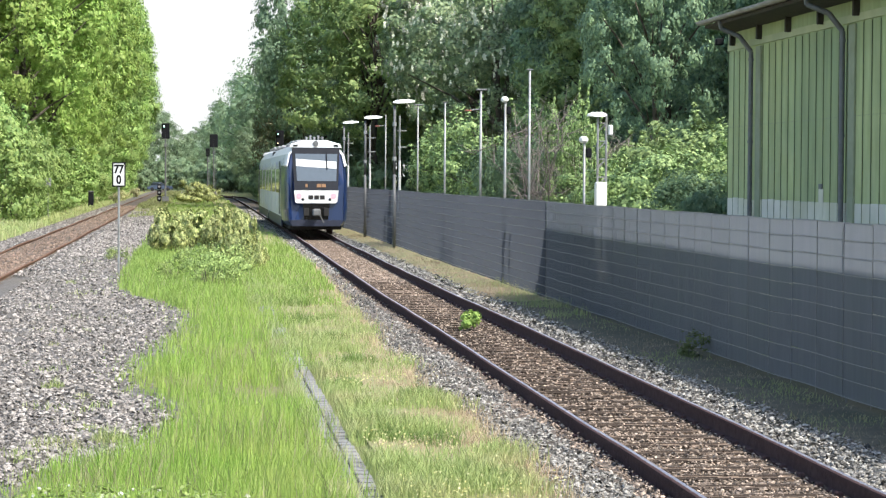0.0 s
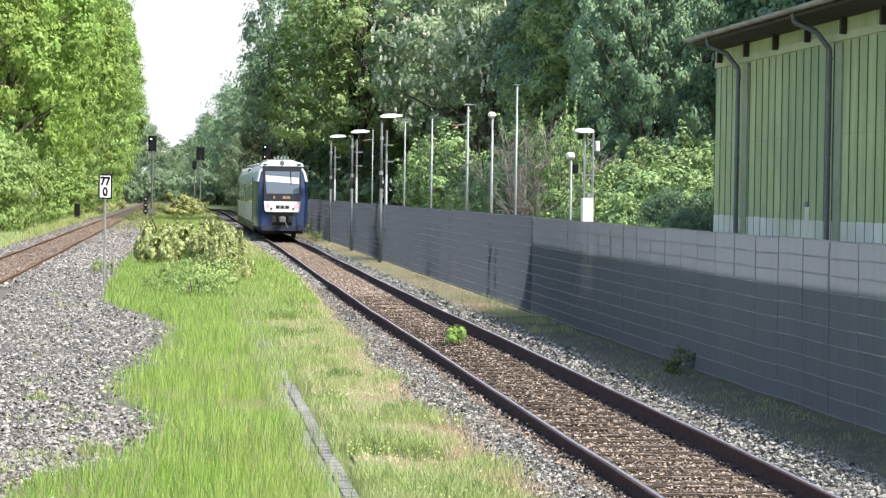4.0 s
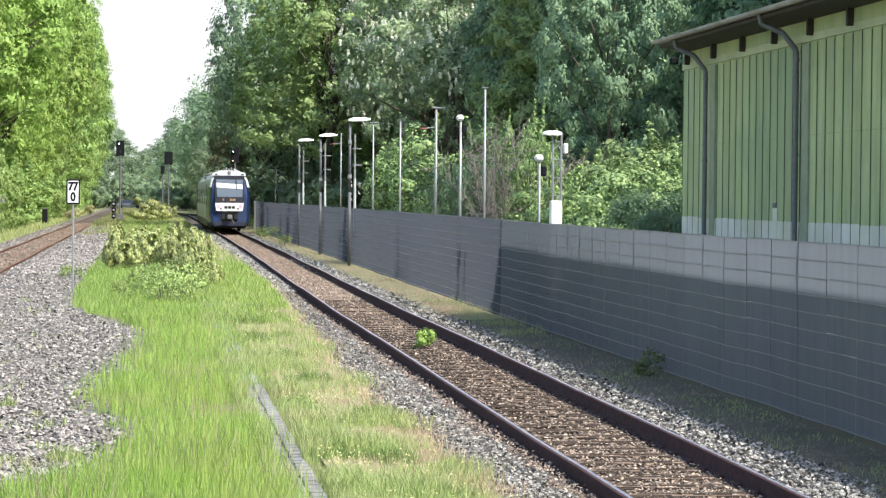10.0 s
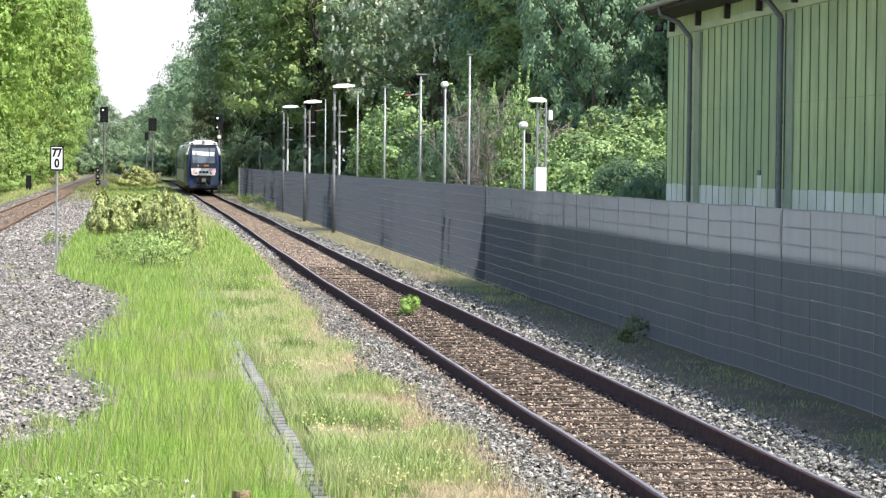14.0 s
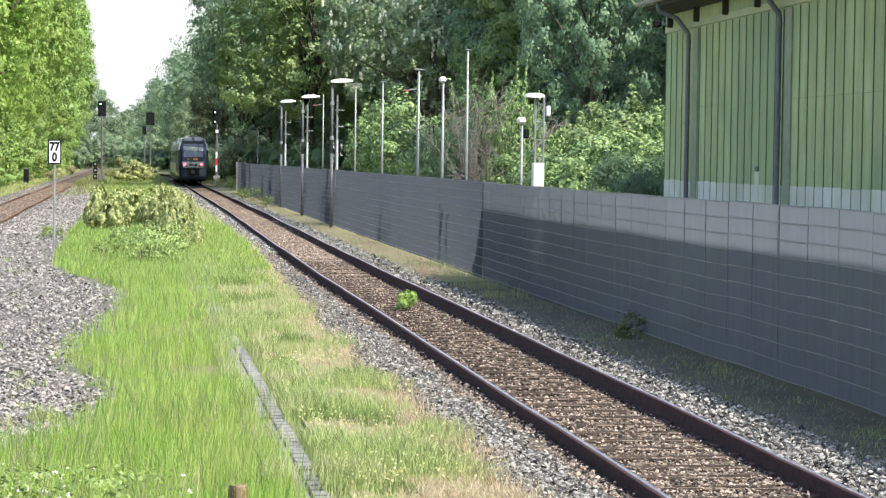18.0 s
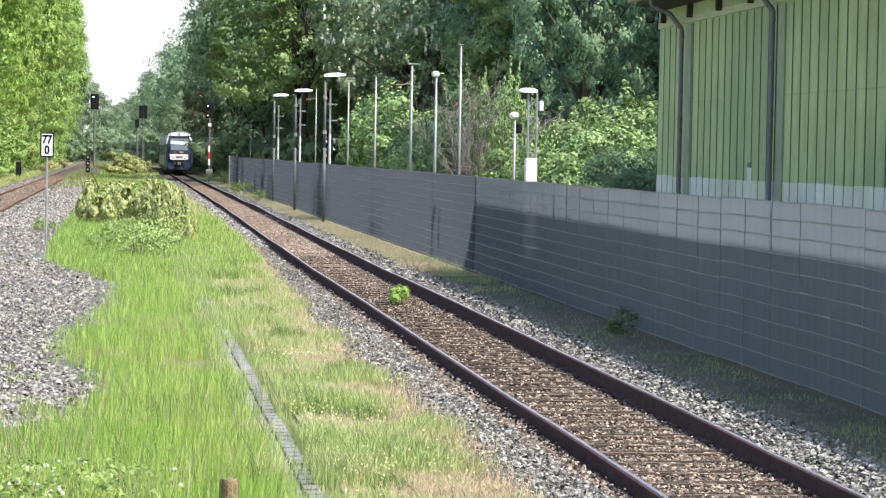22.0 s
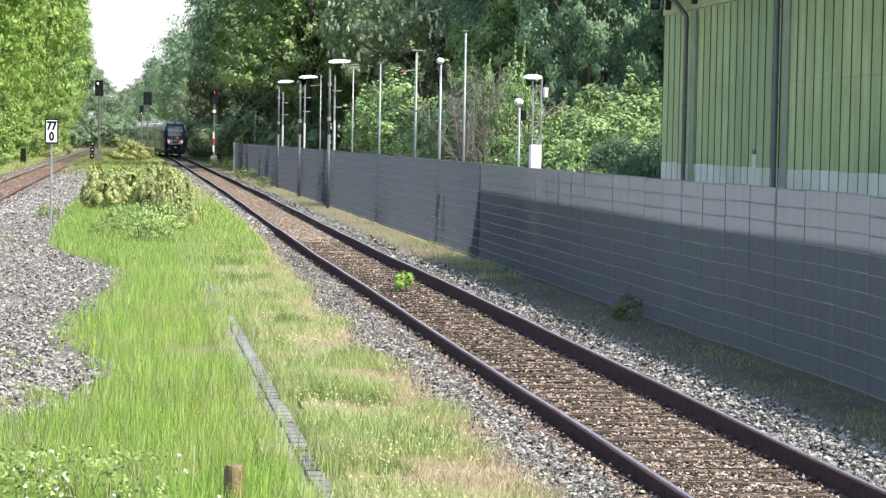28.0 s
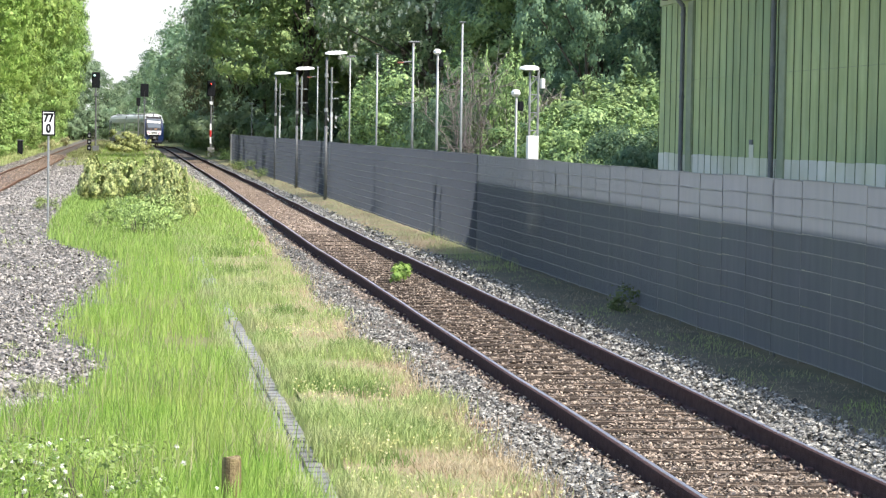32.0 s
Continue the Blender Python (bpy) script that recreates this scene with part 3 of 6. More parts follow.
def fence():
    fe = thing("screen_fence", "grey wire-mesh fence with woven grey screen strips along the track", "fence", kind="structure")
    y0, y1 = 3.0, 157.3
    n = int((y1 - y0) / CELL)
    ys_f = [y0 + (y1 - y0) * i / 300 for i in range(301)]
    for k in range(11):
        bm = B()
        loft(bm, [[(fence_x(y) - 0.016 + a, y, FENCE_TOP - k * ROW + b + fence_dz(y)) for a, b in ((-0.005, -0.005), (0.005, -0.005), (0.005, 0.005), (-0.005, 0.005))] for y in ys_f])
        part("rail_wire", bm, WIRE, fe)
    bm = B()
    box(bm, (0, 0, 0.97), (0.004, 0.003, 2.05))
    upright = part("upright_wire", bm, STEEL, fe)
    for i in range(n + 1):
        if y0 + i * CELL > 46.4:
            break
        m = pose(fence_x(y0 + i * CELL) - 0.008, y0 + i * CELL, fence_dz(y0 + i * CELL))
        if i:
            same("upright_wire", upright.data, fe, m)
        else:
            upright.matrix_basis = m
    def tray(w, h):
        """A thin strip with folded edges: front, and four narrow returns."""
        w, h = w / 2, h / 2
        v = [(-0.002, -w, -h), (-0.002, w, -h), (-0.002, w, h), (-0.002, -w, h), (0.003, -w, -h), (0.003, w, -h), (0.003, w, h), (0.003, -w, h)]
        return v, [(3, 2, 1, 0), (0, 1, 5, 4), (2, 3, 7, 6), (1, 2, 6, 5), (3, 0, 4, 7)]

    near_v, sides = tray(CELL + 0.006, ROW - 0.006)
    cube = tray(CELL, ROW - 0.002)[0]
    first = from_arrays("screen_strip", near_v, sides, SCREEN, fe)
    mesh = first.data
    far_v, far_f = [], []
    used = False
    for i in range(n):
        y = y0 + (i + 0.5) * CELL
        for k in range(10):
            place = (fence_x(y) + 0.002 * rnd(i, k, 1.3), y, FENCE_TOP - (k + 0.5) * ROW + fence_dz(y))
            if y > 46.4:
                continue
            if 11 < y < 41:
                m = pose(*place, 0.6 * rnd(i, k, 2.2), 0, 0)
                if used:
                    same("screen_strip", mesh, fe, m)
                else:
                    first.matrix_basis, used = m, True
            else:
                o = len(far_v)
                far_v += [(place[0] + a, place[1] + b, place[2] + c) for a, b, c in cube]
                far_f += [tuple(o + q for q in s) for s in sides]
    tagged(from_arrays("far_screen_strips", far_v, far_f, SCREEN, fe), kind="stuff")
    wy = np.arange(30.0, y1, 0.05)
    wx = np.array([fence_x(q) for q in wy])
    wz = np.array([fence_dz(q) for q in wy])
    corner = np.array([(-1, -1), (1, -1), (1, 1), (-1, 1)])
    wr = np.where(wy > 46.4, np.maximum(0.0031, 0.196 / wy), np.clip(0.0016 * (wy - 30) / 12, 0.0003, 0.0016))[:, None]
    v = np.concatenate([np.stack([wx[:, None] - 0.012 + wr * corner[None, :, 0], wy[:, None] + wr * corner[None, :, 1], (wz + z)[:, None].repeat(4, 1)], 2) for z in (-0.06, FENCE_TOP + 0.02)], 1)
    f = (np.arange(len(wy))[:, None, None] * 8 + np.array([(0, 1, 5, 4), (1, 2, 6, 5), (2, 3, 7, 6), (3, 0, 4, 7)])[None]).reshape(-1, 4)
    tagged(from_arrays("mesh_wires", v.reshape(-1, 3), f, WIRE_DULL, fe, "close upright wires of the open mesh"), kind="stuff")
    bm = B()
    for i in range(0, n + 1, 2):
        y = y0 + i * CELL
        if y > 46.4 or i % 4:
            continue
        if i == 0:
            box(bm, (0, 0, 0.95), (0.03, 0.012, 2.1), 0.002)
            post = part("post", bm, STEEL_DARK, fe)
            post.matrix_basis = pose(fence_x(y) + 0.045, y, fence_dz(y))
        else:
            same("post", post.data, fe, pose(fence_x(y) + 0.045, y, fence_dz(y)))
    bm = B()
    box(bm, (FENCE_X - 0.03, y1 + 0.05, 0.95), (0.12, 0.12, 2.15), 0.01)
    part("end_post", bm, STEEL, fe)
    return fe


fence()


# ---- the green hall ----
HALL_X, HALL_Y0, HALL_Y1 = 10.85, -12.0, 44.36


def hall():
    h = thing("green_hall", "long hall clad in green boards with a dark overhanging roof", "building")
    bm = B()
    box(bm, (HALL_X + 8.06, (HALL_Y0 + HALL_Y1) / 2, 2.75), (16, HALL_Y1 - HALL_Y0, 5.7))
    part("wall", bm, DARK_WOOD, h)
    board = B()
    box(board, (0, 0, 0), (0.03, 0.43, 3.45), 0.006)
    low = B()
    box(low, (0, 0, 0), (0.03, 0.43, 2.1), 0.006)
    upper = part("board", board, GREEN_BOARD, h)
    lower = part("base_board", low, PALE_BOARD, h)
    nb = int((HALL_Y1 - HALL_Y0) / 0.46)
    first = True
    for i in range(nb):
        y = HALL_Y1 - 0.23 - i * 0.46
        mu = pose(HALL_X + 0.02 + 0.003 * rnd(i, 0, 2.7), y, 3.4)
        ml = pose(HALL_X + 0.010 + 0.003 * rnd(i, 5, 2.7), y, 1.02 + 0.035 * (rnd(i, 3, 0.37) + 0.9))
        if first:
            upper.matrix_basis, lower.matrix_basis, first = mu, ml, False
        else:
            same("board", upper.data, h, mu)
            same("base_board", lower.data, h, ml)
    bm = B()
    box(bm, (0, 0, 2.55), (0.012, 0.014, 5.05), 0.003)
    batten = part("batten", bm, DARK_GREEN, h, "dark joint batten")
    batten.matrix_basis = pose(HALL_X - 0.002, HALL_Y1, 0)
    for i in range(1, nb):
        same("batten", batten.data, h, pose(HALL_X - 0.002, HALL_Y1 - i * 0.46, 0))
    bm = B()
    box(bm, (HALL_X - 0.004, 37.53, 1.6), (0.012, 0.27, 1.46), 0.003)
    part("repair_panel", bm, PALE_BOARD, h, "pale unpainted repair panel")
    bm = B()
    box(bm, (HALL_X - 0.012, 37.53, 2.37), (0.03, 0.2, 0.09), 0.01)
    part("vent_cap", bm, STEEL_DARK, h, "small dark vent")
    bm = B()
    box(bm, (HALL_X + 0.0, (HALL_Y0 + HALL_Y1) / 2, 5.38), (0.04, HALL_Y1 - HALL_Y0, 0.32), 0.004)
    part("frieze_board", bm, GREEN_BOARD, h)
    for z, t in ((5.17, 0.13), (3.55, 0.007)):
        bm = B()
        box(bm, (HALL_X - 0.012 if t > 0.1 else HALL_X + 0.004, (HALL_Y0 + HALL_Y1) / 2, z), (0.03 if t > 0.1 else 0.012, HALL_Y1 - HALL_Y0, t), 0.002)
        part("trim_board" if t > 0.1 else "joint_strip", bm, TRIM_BOARD if t > 0.1 else GREY_POST, h)
    pipes = [42.18 - 6.13 * i for i in range(8)]
    for y in pipes:
        bm = B()
        box(bm, (HALL_X - 0.01, y - 0.32, 2.55), (0.05, 0.36, 5.05), 0.01)
        part("column", bm, GREY_POST, h)
        bm = B()
        tube(bm, (HALL_X - 0.09, y, 0), (HALL_X - 0.09, y, 4.98), 0.047, n=12)
        tube(bm, (HALL_X - 0.09, y, 4.98), (HALL_X - 0.3, y + 0.1, 5.28), 0.047, n=12)
        tube(bm, (HALL_X - 0.3, y + 0.1, 5.28), (HALL_X - 0.62, y + 0.3, 5.44), 0.047, n=12)
        tube(bm, (HALL_X - 0.62, y + 0.3, 5.44), (HALL_X - 0.66, y + 0.3, 5.66), 0.047, n=12)
        for z in (1.4, 3.2, 4.8):
            tube(bm, (HALL_X - 0.09, y, z), (HALL_X - 0.09, y, z + 0.05), 0.058, n=12)
        part("downpipe", bm, STEEL_DARK, h, "dark grey downpipe")
    y = HALL_Y1 - 0.6
    while y > HALL_Y0:
        bm = B()
        box(bm, (HALL_X - 0.07, y, 5.34), (0.12, 0.09, 0.30), 0.01)
        part("rafter", bm, DARK_WOOD, h)
        y -= 2.1
    pitch = math.tan(radians(15))
    bm = B()
    ring = [(HALL_X - 0.66, 5.60), (HALL_X + 8.06, 5.60 + 8.72 * pitch), (HALL_X + 16.8, 5.60), (HALL_X + 16.8, 5.66), (HALL_X + 8.06, 5.70 + 8.72 * pitch), (HALL_X - 0.66, 5.69)]
    loft(bm, [[(x, y, z) for x, z in ring] for y in (HALL_Y0 - 0.5, HALL_Y1 - 0.5)])
    part("roof", bm, ROOF, h, "weathered grey roof sheets")
    bm = B()
    loft(bm, [[(x, y, z) for x, z in ((HALL_X - 0.64, 5.59), (HALL_X + 0.3, 5.59 + 0.94 * pitch), (HALL_X + 0.3, 5.46), (HALL_X - 0.02, 5.46), (HALL_X - 0.62, 5.53))] for y in (HALL_Y0 - 0.4, HALL_Y1 - 0.52)])
    part("soffit", bm, DARK_WOOD, h, "dark timber underside of the eaves")
    bm = B()
    prof = [(0.07 * math.cos(a), 0.07 * math.sin(a)) for a in [math.pi * (1 + q / 8) for q in range(9)]] + [(0.06 * math.cos(a), 0.06 * math.sin(a)) for a in [math.pi * (2 - q / 8) for q in range(9)]]
    loft(bm, [[(HALL_X - 0.735 + a, y, 5.66 + b) for a, b in prof] for y in (HALL_Y0 - 0.4, HALL_Y1 - 0.45)])
    part("gutter", bm, ROOF, h, "pale weathered roof edge and gutter")
    bm = B()
    loft(bm, [[(HALL_X + 0.02, y, 5.2), (HALL_X + 16.1, y, 5.2), (HALL_X + 8.06, y, 5.6 + 8.0 * pitch)] for y in (HALL_Y0 + 0.05, HALL_Y1 - 0.05)])
    part("gable", bm, GREEN_BOARD, h)
    bm = B()
    box(bm, (HALL_X - 0.2, HALL_Y1 + 0.0, 5.3), (0.16, 0.14, 0.14), 0.02)
    part("floodlight", bm, BLACK, h, "small dark floodlight under the eaves")
    return h


hall()


# ---- lamps, masts and signals ----
def station_lamp(x, y, h=5.16):
    lamp = thing("station_lamp", "grey steel lamp post with flat white head by the fence", "lamp post", pose(x, y, 0), "lamps along the fence")
    bm = B()
    tube(bm, (0, 0, -0.15), (0, 0, 2.6), 0.06, 0.055, 12)
    tube(bm, (0, 0, 2.6), (0, 0, h - 0.11), 0.05, 0.045, 12)
    part("post", bm, POST_GREY, lamp, smooth=True)
    for z in (3.1, 4.35):
        bm = B()
        tube(bm, (0, 0, z), (0, 0, z + 0.14), 0.075, n=12)
        part("collar", bm, STEEL, lamp)
    bm = B()
    ring = []
    for q, w, t in ((-0.06, 0.10, 0.05), (0.08, 0.17, 0.095), (0.46, 0.18, 0.10), (0.72, 0.11, 0.045)):
        ring.append([(q, a * w, h + b * t + q * 0.05) for a, b in ((-1, -0.4), (1, -0.4), (0.9, 0.5), (0.5, 1), (-0.5, 1), (-0.9, 0.5))])
    loft(bm, ring)
    part("lamp_head", bm, WHITE, lamp, "flat white lamp head")
    return lamp


def slim_mast(x, y):
    mast = thing("slim_mast", "slim steel mast with short rungs and a white lower sleeve", "mast", pose(x, y, 0), "masts along the fence")
    bm = B()
    tube(bm, (0, 0, -0.15), (0, 0, 4.75), 0.04, 0.035, 8)
    part("pole", bm, STEEL, mast)
    bm = B()
    tube(bm, (0, 0, 1.2), (0, 0, 3.1), 0.047, n=10)
    part("sleeve", bm, SLEEVE, mast, "whitish sleeve")
    for z in (3.6, 4.2):
        bm = B()
        box(bm, (0.08, 0, z), (0.35, 0.03, 0.04), 0.005)
        part("rung", bm, STEEL, mast)
    return mast


for x, y in ((7.15, 79.7), (7.25, 94.9), (7.38, 110.6)):
    station_lamp(x, y, 5.03 if 90 < y < 100 else 5.2)
    slim_mast(x + 0.28, y + 1.0)


def pole(x, y, h, r, head, label, mat=None):
    p = thing("street_pole", label, "pole", pose(x, y, 0), "poles behind the fence")
    bm = B()
    tube(bm, (0, 0, -0.15), (0, 0, h), r, r * 0.75, 10)
    part("pole", bm, mat or STEEL, p, smooth=True)
    bm = B()
    if head == "bar":
        box(bm, (0.02, 0, h), (0.34, 0.1, 0.06), 0.02)
        part("cross_bar", bm, STEEL_DARK, p)
    elif head == "lamp":
        box(bm, (-0.02, 0, h - 0.04), (0.2, 0.2, 0.16), 0.05)
        part("lamp_head", bm, WHITE, p)
        bm = B()
        box(bm, (0.1, 0, h - 0.34), (0.12, 0.12, 0.22), 0.02)
        part("box", bm, BLACK, p)
    elif head == "arm":
        tube(bm, (0, 0, h - 0.5), (-0.38, 0, h - 0.55), 0.025, n=8)
        part("arm", bm, STEEL_DARK, p)
        bm = B()
        box(bm, (-0.4, 0, h - 0.55), (0.22, 0.12, 0.05), 0.02)
        part("lamp_head", bm, DULL_RED, p, "small reddish lamp head")
    elif head == "cap":
        box(bm, (0, 0, h + 0.01), (0.16, 0.08, 0.03), 0.008)
        part("cap", bm, STEEL_DARK, p)
    return p


pole(8.03, 80, 5.13, 0.036, "bar", "slim grey steel pole with a short top bar")
pole(7.95, 70.5, 4.9, 0.038, "cap", "slim grey steel pole")
pole(8.4, 65, 5.1, 0.042, "bar", "grey steel pole with a top bar")
pole(8.43, 60, 4.68, 0.045, "lamp", "grey steel pole with a small white lamp")
pole(7.95, 52.4, 5.08, 0.034, "cap", "tall thin light grey pole")
pole(8.9, 50.2, 3.42, 0.036, "lamp", "short thin pole with a small white lamp beside the cabinet mast")
pole(9.08, 106, 5.5, 0.036, "arm", "dark slim pole with a small reddish lamp")
pole(9.1, 70.5, 5.2, 0.04, "arm", "thin grey pole with a small reddish arm lamp")
pole(8.41, 150, 4.13, 0.04, "bar", "far thin dark pole with a top bar", STEEL_DARK)


def cabinet_mast(x, y):
    c = thing("lattice_mast", "lattice lamp mast with a white cabinet at its foot", "mast", pose(x, y, 0))
    bm = B()
    for a in (-0.1, 0.1):
        bm = B()
        tube(bm, (a, 0, -0.1), (a, 0, 4.0), 0.028, n=8)
        part("mast_rail", bm, STEEL, c)
    for i in range(9):
        bm = B()
        tube(bm, (-0.1, 0, 2.1 + i * 0.21), (0.1, 0, 2.31 + i * 0.21 if i % 2 else 2.1 + i * 0.21), 0.014, n=6)
        part("brace", bm, STEEL, c)
    bm = B()
    box(bm, (-0.03, -0.05, 1.25), (0.26, 0.22, 2.3), 0.015)
    part("cabinet", bm, WHITE, c, "white cabinet")
    bm = B()
    ring = [[(q, a * w, 3.96 + b * t) for a, b in ((-1, -0.4), (1, -0.4), (0.9, 0.5), (0.5, 1), (-0.5, 1), (-0.9, 0.5))] for q, w, t in ((-0.34, 0.1, 0.04), (-0.24, 0.18, 0.075), (-0.02, 0.19, 0.08), (0.08, 0.14, 0.05))]
    loft(bm, ring)
    part("lamp_head", bm, WHITE, c, "flat white lamp head")
    bm = B()
    box(bm, (0.2, 0, 3.62), (0.1, 0.14, 0.24), 0.02)
    part("speaker", bm, WHITE, c)
    return c


cabinet_mast(9.42, 50.8)

LAMP_GREEN = glow_material("signal_green_white", (0.5, 1.0, 0.82), 5.0)
LAMP_WHITE = glow_material("signal_pale_lamp", (1.0, 0.8, 0.5), 1.4)
LAMP_RED = glow_material("signal_red_lamp", (1.0, 0.03, 0.02), 6.0)


def signal(x, y, h, lights, label, w=0.72, tall=1.4, sign=False):
    s = thing("railway_signal", label, "railway signal", pose(x, y, 0), "main signals")
    bm = B()
    tube(bm, (0, 0, -0.3), (0, 0, h - 0.4), 0.09, 0.08, 10)
    part("mast", bm, STEEL_DARK, s)
    bm = B()
    box(bm, (0, 0, h - tall / 2), (w, 0.16, tall), 0.05)
    part("head", bm, BLACK, s, "black signal head")
    bm = B()
    for a in (0.14, 0.3):
        tube(bm, (0.22, a, 0.3), (0.22, a, h - tall), 0.02, n=6)
    for i in range(int((h - tall) / 0.35)):
        tube(bm, (0.22, 0.14, 0.4 + i * 0.35), (0.22, 0.3, 0.4 + i * 0.35), 0.012, n=6)
    part("ladder", bm, STEEL_DARK, s)
    bm = B()
    box(bm, (0, 0, 0.2), (0.6, 0.6, 0.9), 0.03)
    part("base", bm, CONCRETE if sign else STEEL_DARK, s)
    bm = B()
    box(bm, (0, -0.12, h - tall - 0.62), (0.28, 0.03, 0.28), 0.01)
    part("plate", bm, WHITE if sign else STEEL_DARK, s)
    if sign:
        for i, m in enumerate((WHITE, RED, WHITE)):
            bm = B()
            box(bm, (-0.02, -0.12, 2.5 - i * 0.6), (0.16, 0.03, 0.59), 0.004)
            part("mast_board", bm, m, s)
    for lx, lz, m in lights:
        bm = B()
        tube(bm, (lx, -0.08, lz), (lx, -0.17, lz), 0.12, 0.12, 14)
        part("hood", bm, BLACK, s)
        bm = B()
        tube(bm, (lx, -0.171, lz), (lx, -0.176, lz), 0.062, 0.058, 14)
        part("lamp", bm, m, s, "glowing signal lamp")
    return s


signal(-2.73, 200, 7.24, [(-0.12, 6.95, LAMP_GREEN)], "black signal on a tall mast showing a pale green light")
signal(2.17, 275, 7.7, [], "tall dark unlit signal between the tracks", 1.0, 1.6)
small_signal = signal(1.45, 277, 6.0, [(0, 5.1, LAMP_WHITE)], "smaller dark signal beside the taller one", 0.5, 1.0)
right_signal = signal(7.53, 200, 6.67, [(-0.15, 6.35, LAMP_GREEN), (-0.18, 5.5, LAMP_WHITE), (-0.02, 6.35, LAMP_RED)], "black signal with a red and white mast board", sign=True)
# added flaps: the lamps always glow and are covered while off
OFF_FLAPS = []
for name, lx, lz in (("green_off_flap", -0.15, 6.35), ("lower_off_flap", -0.18, 5.5), ("red_off_flap", -0.02, 6.35)):
    bm = B()
    box(bm, (0, 0, -0.15), (0.25, 0.012, 0.3), 0.004)
    sh = part(name, bm, BLACK, right_signal, "added black flap that covers the lamp while it is off")
    OFF_FLAPS.append((sh, lx, lz))


# the same added flap for the small signal's lamp
bm = B()
box(bm, (0, 0, -0.15), (0.25, 0.012, 0.3), 0.004)
SMALL_OFF_FLAP = part("lamp_off_flap", bm, BLACK, small_signal, "added black flap that covers the lamp while it is off")


def lamp_stack(x, y):
    s = thing("trackside_lamp_stack", "three small dark lamp boxes stacked on a short post", "signal box", pose(x, y, 0))
    bm = B()
    tube(bm, (0, 0.1, -0.2), (0, 0.1, 1.9), 0.05, n=8)
    part("post", bm, STEEL_DARK, s)
    for i in range(3):
        bm = B()
        box(bm, (0, 0, 0.55 + i * 0.52), (0.36, 0.2, 0.46), 0.05)
        part("lamp_box", bm, BLACK, s)
        bm = B()
        tube(bm, (0, -0.1, 0.55 + i * 0.52), (0, -0.13, 0.55 + i * 0.52), 0.1, n=12)
        part("lens", bm, STEEL, s)
    return s


lamp_stack(-3.15, 192)


def small_post(x, y):
    s = thing("dark_trackside_post", "short dark post beside the other track", "post", pose(x, y, 0))
    bm = B()
    box(bm, (0, 0, 0.6), (0.4, 0.3, 1.3), 0.04)
    part("body", bm, BLACK, s)
    bm = B()
    box(bm, (0, 0, 1.28), (0.46, 0.34, 0.08), 0.02)
    part("cap", bm, STEEL_DARK, s)
    return s


small_post(-7.95, 169.8)


def small_sign(x, y):
    s = thing("trackside_sign", "small weathered grey sign on a thin post by the shrubs", "sign", pose(x, y, 0))
    bm = B()
    tube(bm, (0, 0.03, -0.1), (0, 0.03, 2.3), 0.025, n=8)
    part("post", bm, STEEL_DARK, s)
    bm = B()
    box(bm, (0, 0, 2.12), (0.32, 0.02, 0.46), 0.006)
    part("board", bm, STEEL, s, "faded grey board")
    bm = B()
    box(bm, (0, -0.014, 2.12), (0.07, 0.006, 0.26), 0.002)
    part("mark", bm, STEEL_DARK, s, "dark bar on the board")
    return s


small_sign(-7.9, 120)


def km_sign(x, y):
    s = thing("kilometre_sign", "white kilometre board with black rim and figures on a steel post", "sign", pose(x, y, 0))
    bm = B()
    tube(bm, (0, 0.03, -0.25), (0, 0.03, 2.7), 0.03, n=10)
    part("post", bm, STEEL, s)
    bm = B()
    box(bm, (0, 0, 2.52), (0.345, 0.012, 0.635), 0.004)
    part("rim", bm, BLACK, s)
    bm = B()
    box(bm, (0, -0.008, 2.52), (0.275, 0.012, 0.56), 0.004)
    part("board", bm, WHITE, s)
    for text, z in (("77", 2.56), ("0", 2.29)):
        cu = bpy.data.curves.new("figure", "FONT")
        cu.body, cu.size, cu.align_x, cu.extrude, cu.offset = text, 0.30, "CENTER", 0.002, 0.014
        cu.materials.append(BLACK)
        ob = new("figure", cu)
        ob.parent = s
        ob.matrix_basis = pose(0, -0.018, z, 90, 0, 0) @ Matrix.Diagonal((0.82, 1, 1, 1))
        tagged(ob, "black figures " + text)
    return s


km_sign(-1.97, 57.2)


# ---- cable trough ----
def trough():
    tr = thing("cable_trough", "grey concrete cable trough lids half hidden in the grass", "cable trough", kind="structure")
    bm = B()
    box(bm, (-0.072, 0.0, -0.02), (0.125, 0.43, 0.08), 0.008)
    box(bm, (0.072, 0.11, -0.018), (0.13, 0.195, 0.08), 0.008)
    box(bm, (0.072, -0.12, -0.022), (0.13, 0.185, 0.08), 0.008)
    lid = part("lid", bm, CONCRETE, tr)
    bm = B()
    box(bm, (1.315, 34.0, -0.02), (0.25, 48.4, 0.06), 0.004)
    part("channel", bm, UNDER, tr, "dark open channel between the lids")
    first = True
    for i in range(96):
        y = 10 + i * 0.5
        m = pose(1.315 + 0.012 * rnd(0, i, 0.7), y, -0.004 + 0.012 * rnd(0, i, 1.7), 1.2 * rnd(i, 1, 2.3), 1.5 * rnd(i, 4, 2.1), 1.5 * rnd(i, 2, 1.1))
        if first:
            lid.matrix_basis, first = m, False
        else:
            same("lid", lid.data, tr, m)
    return tr


trough()


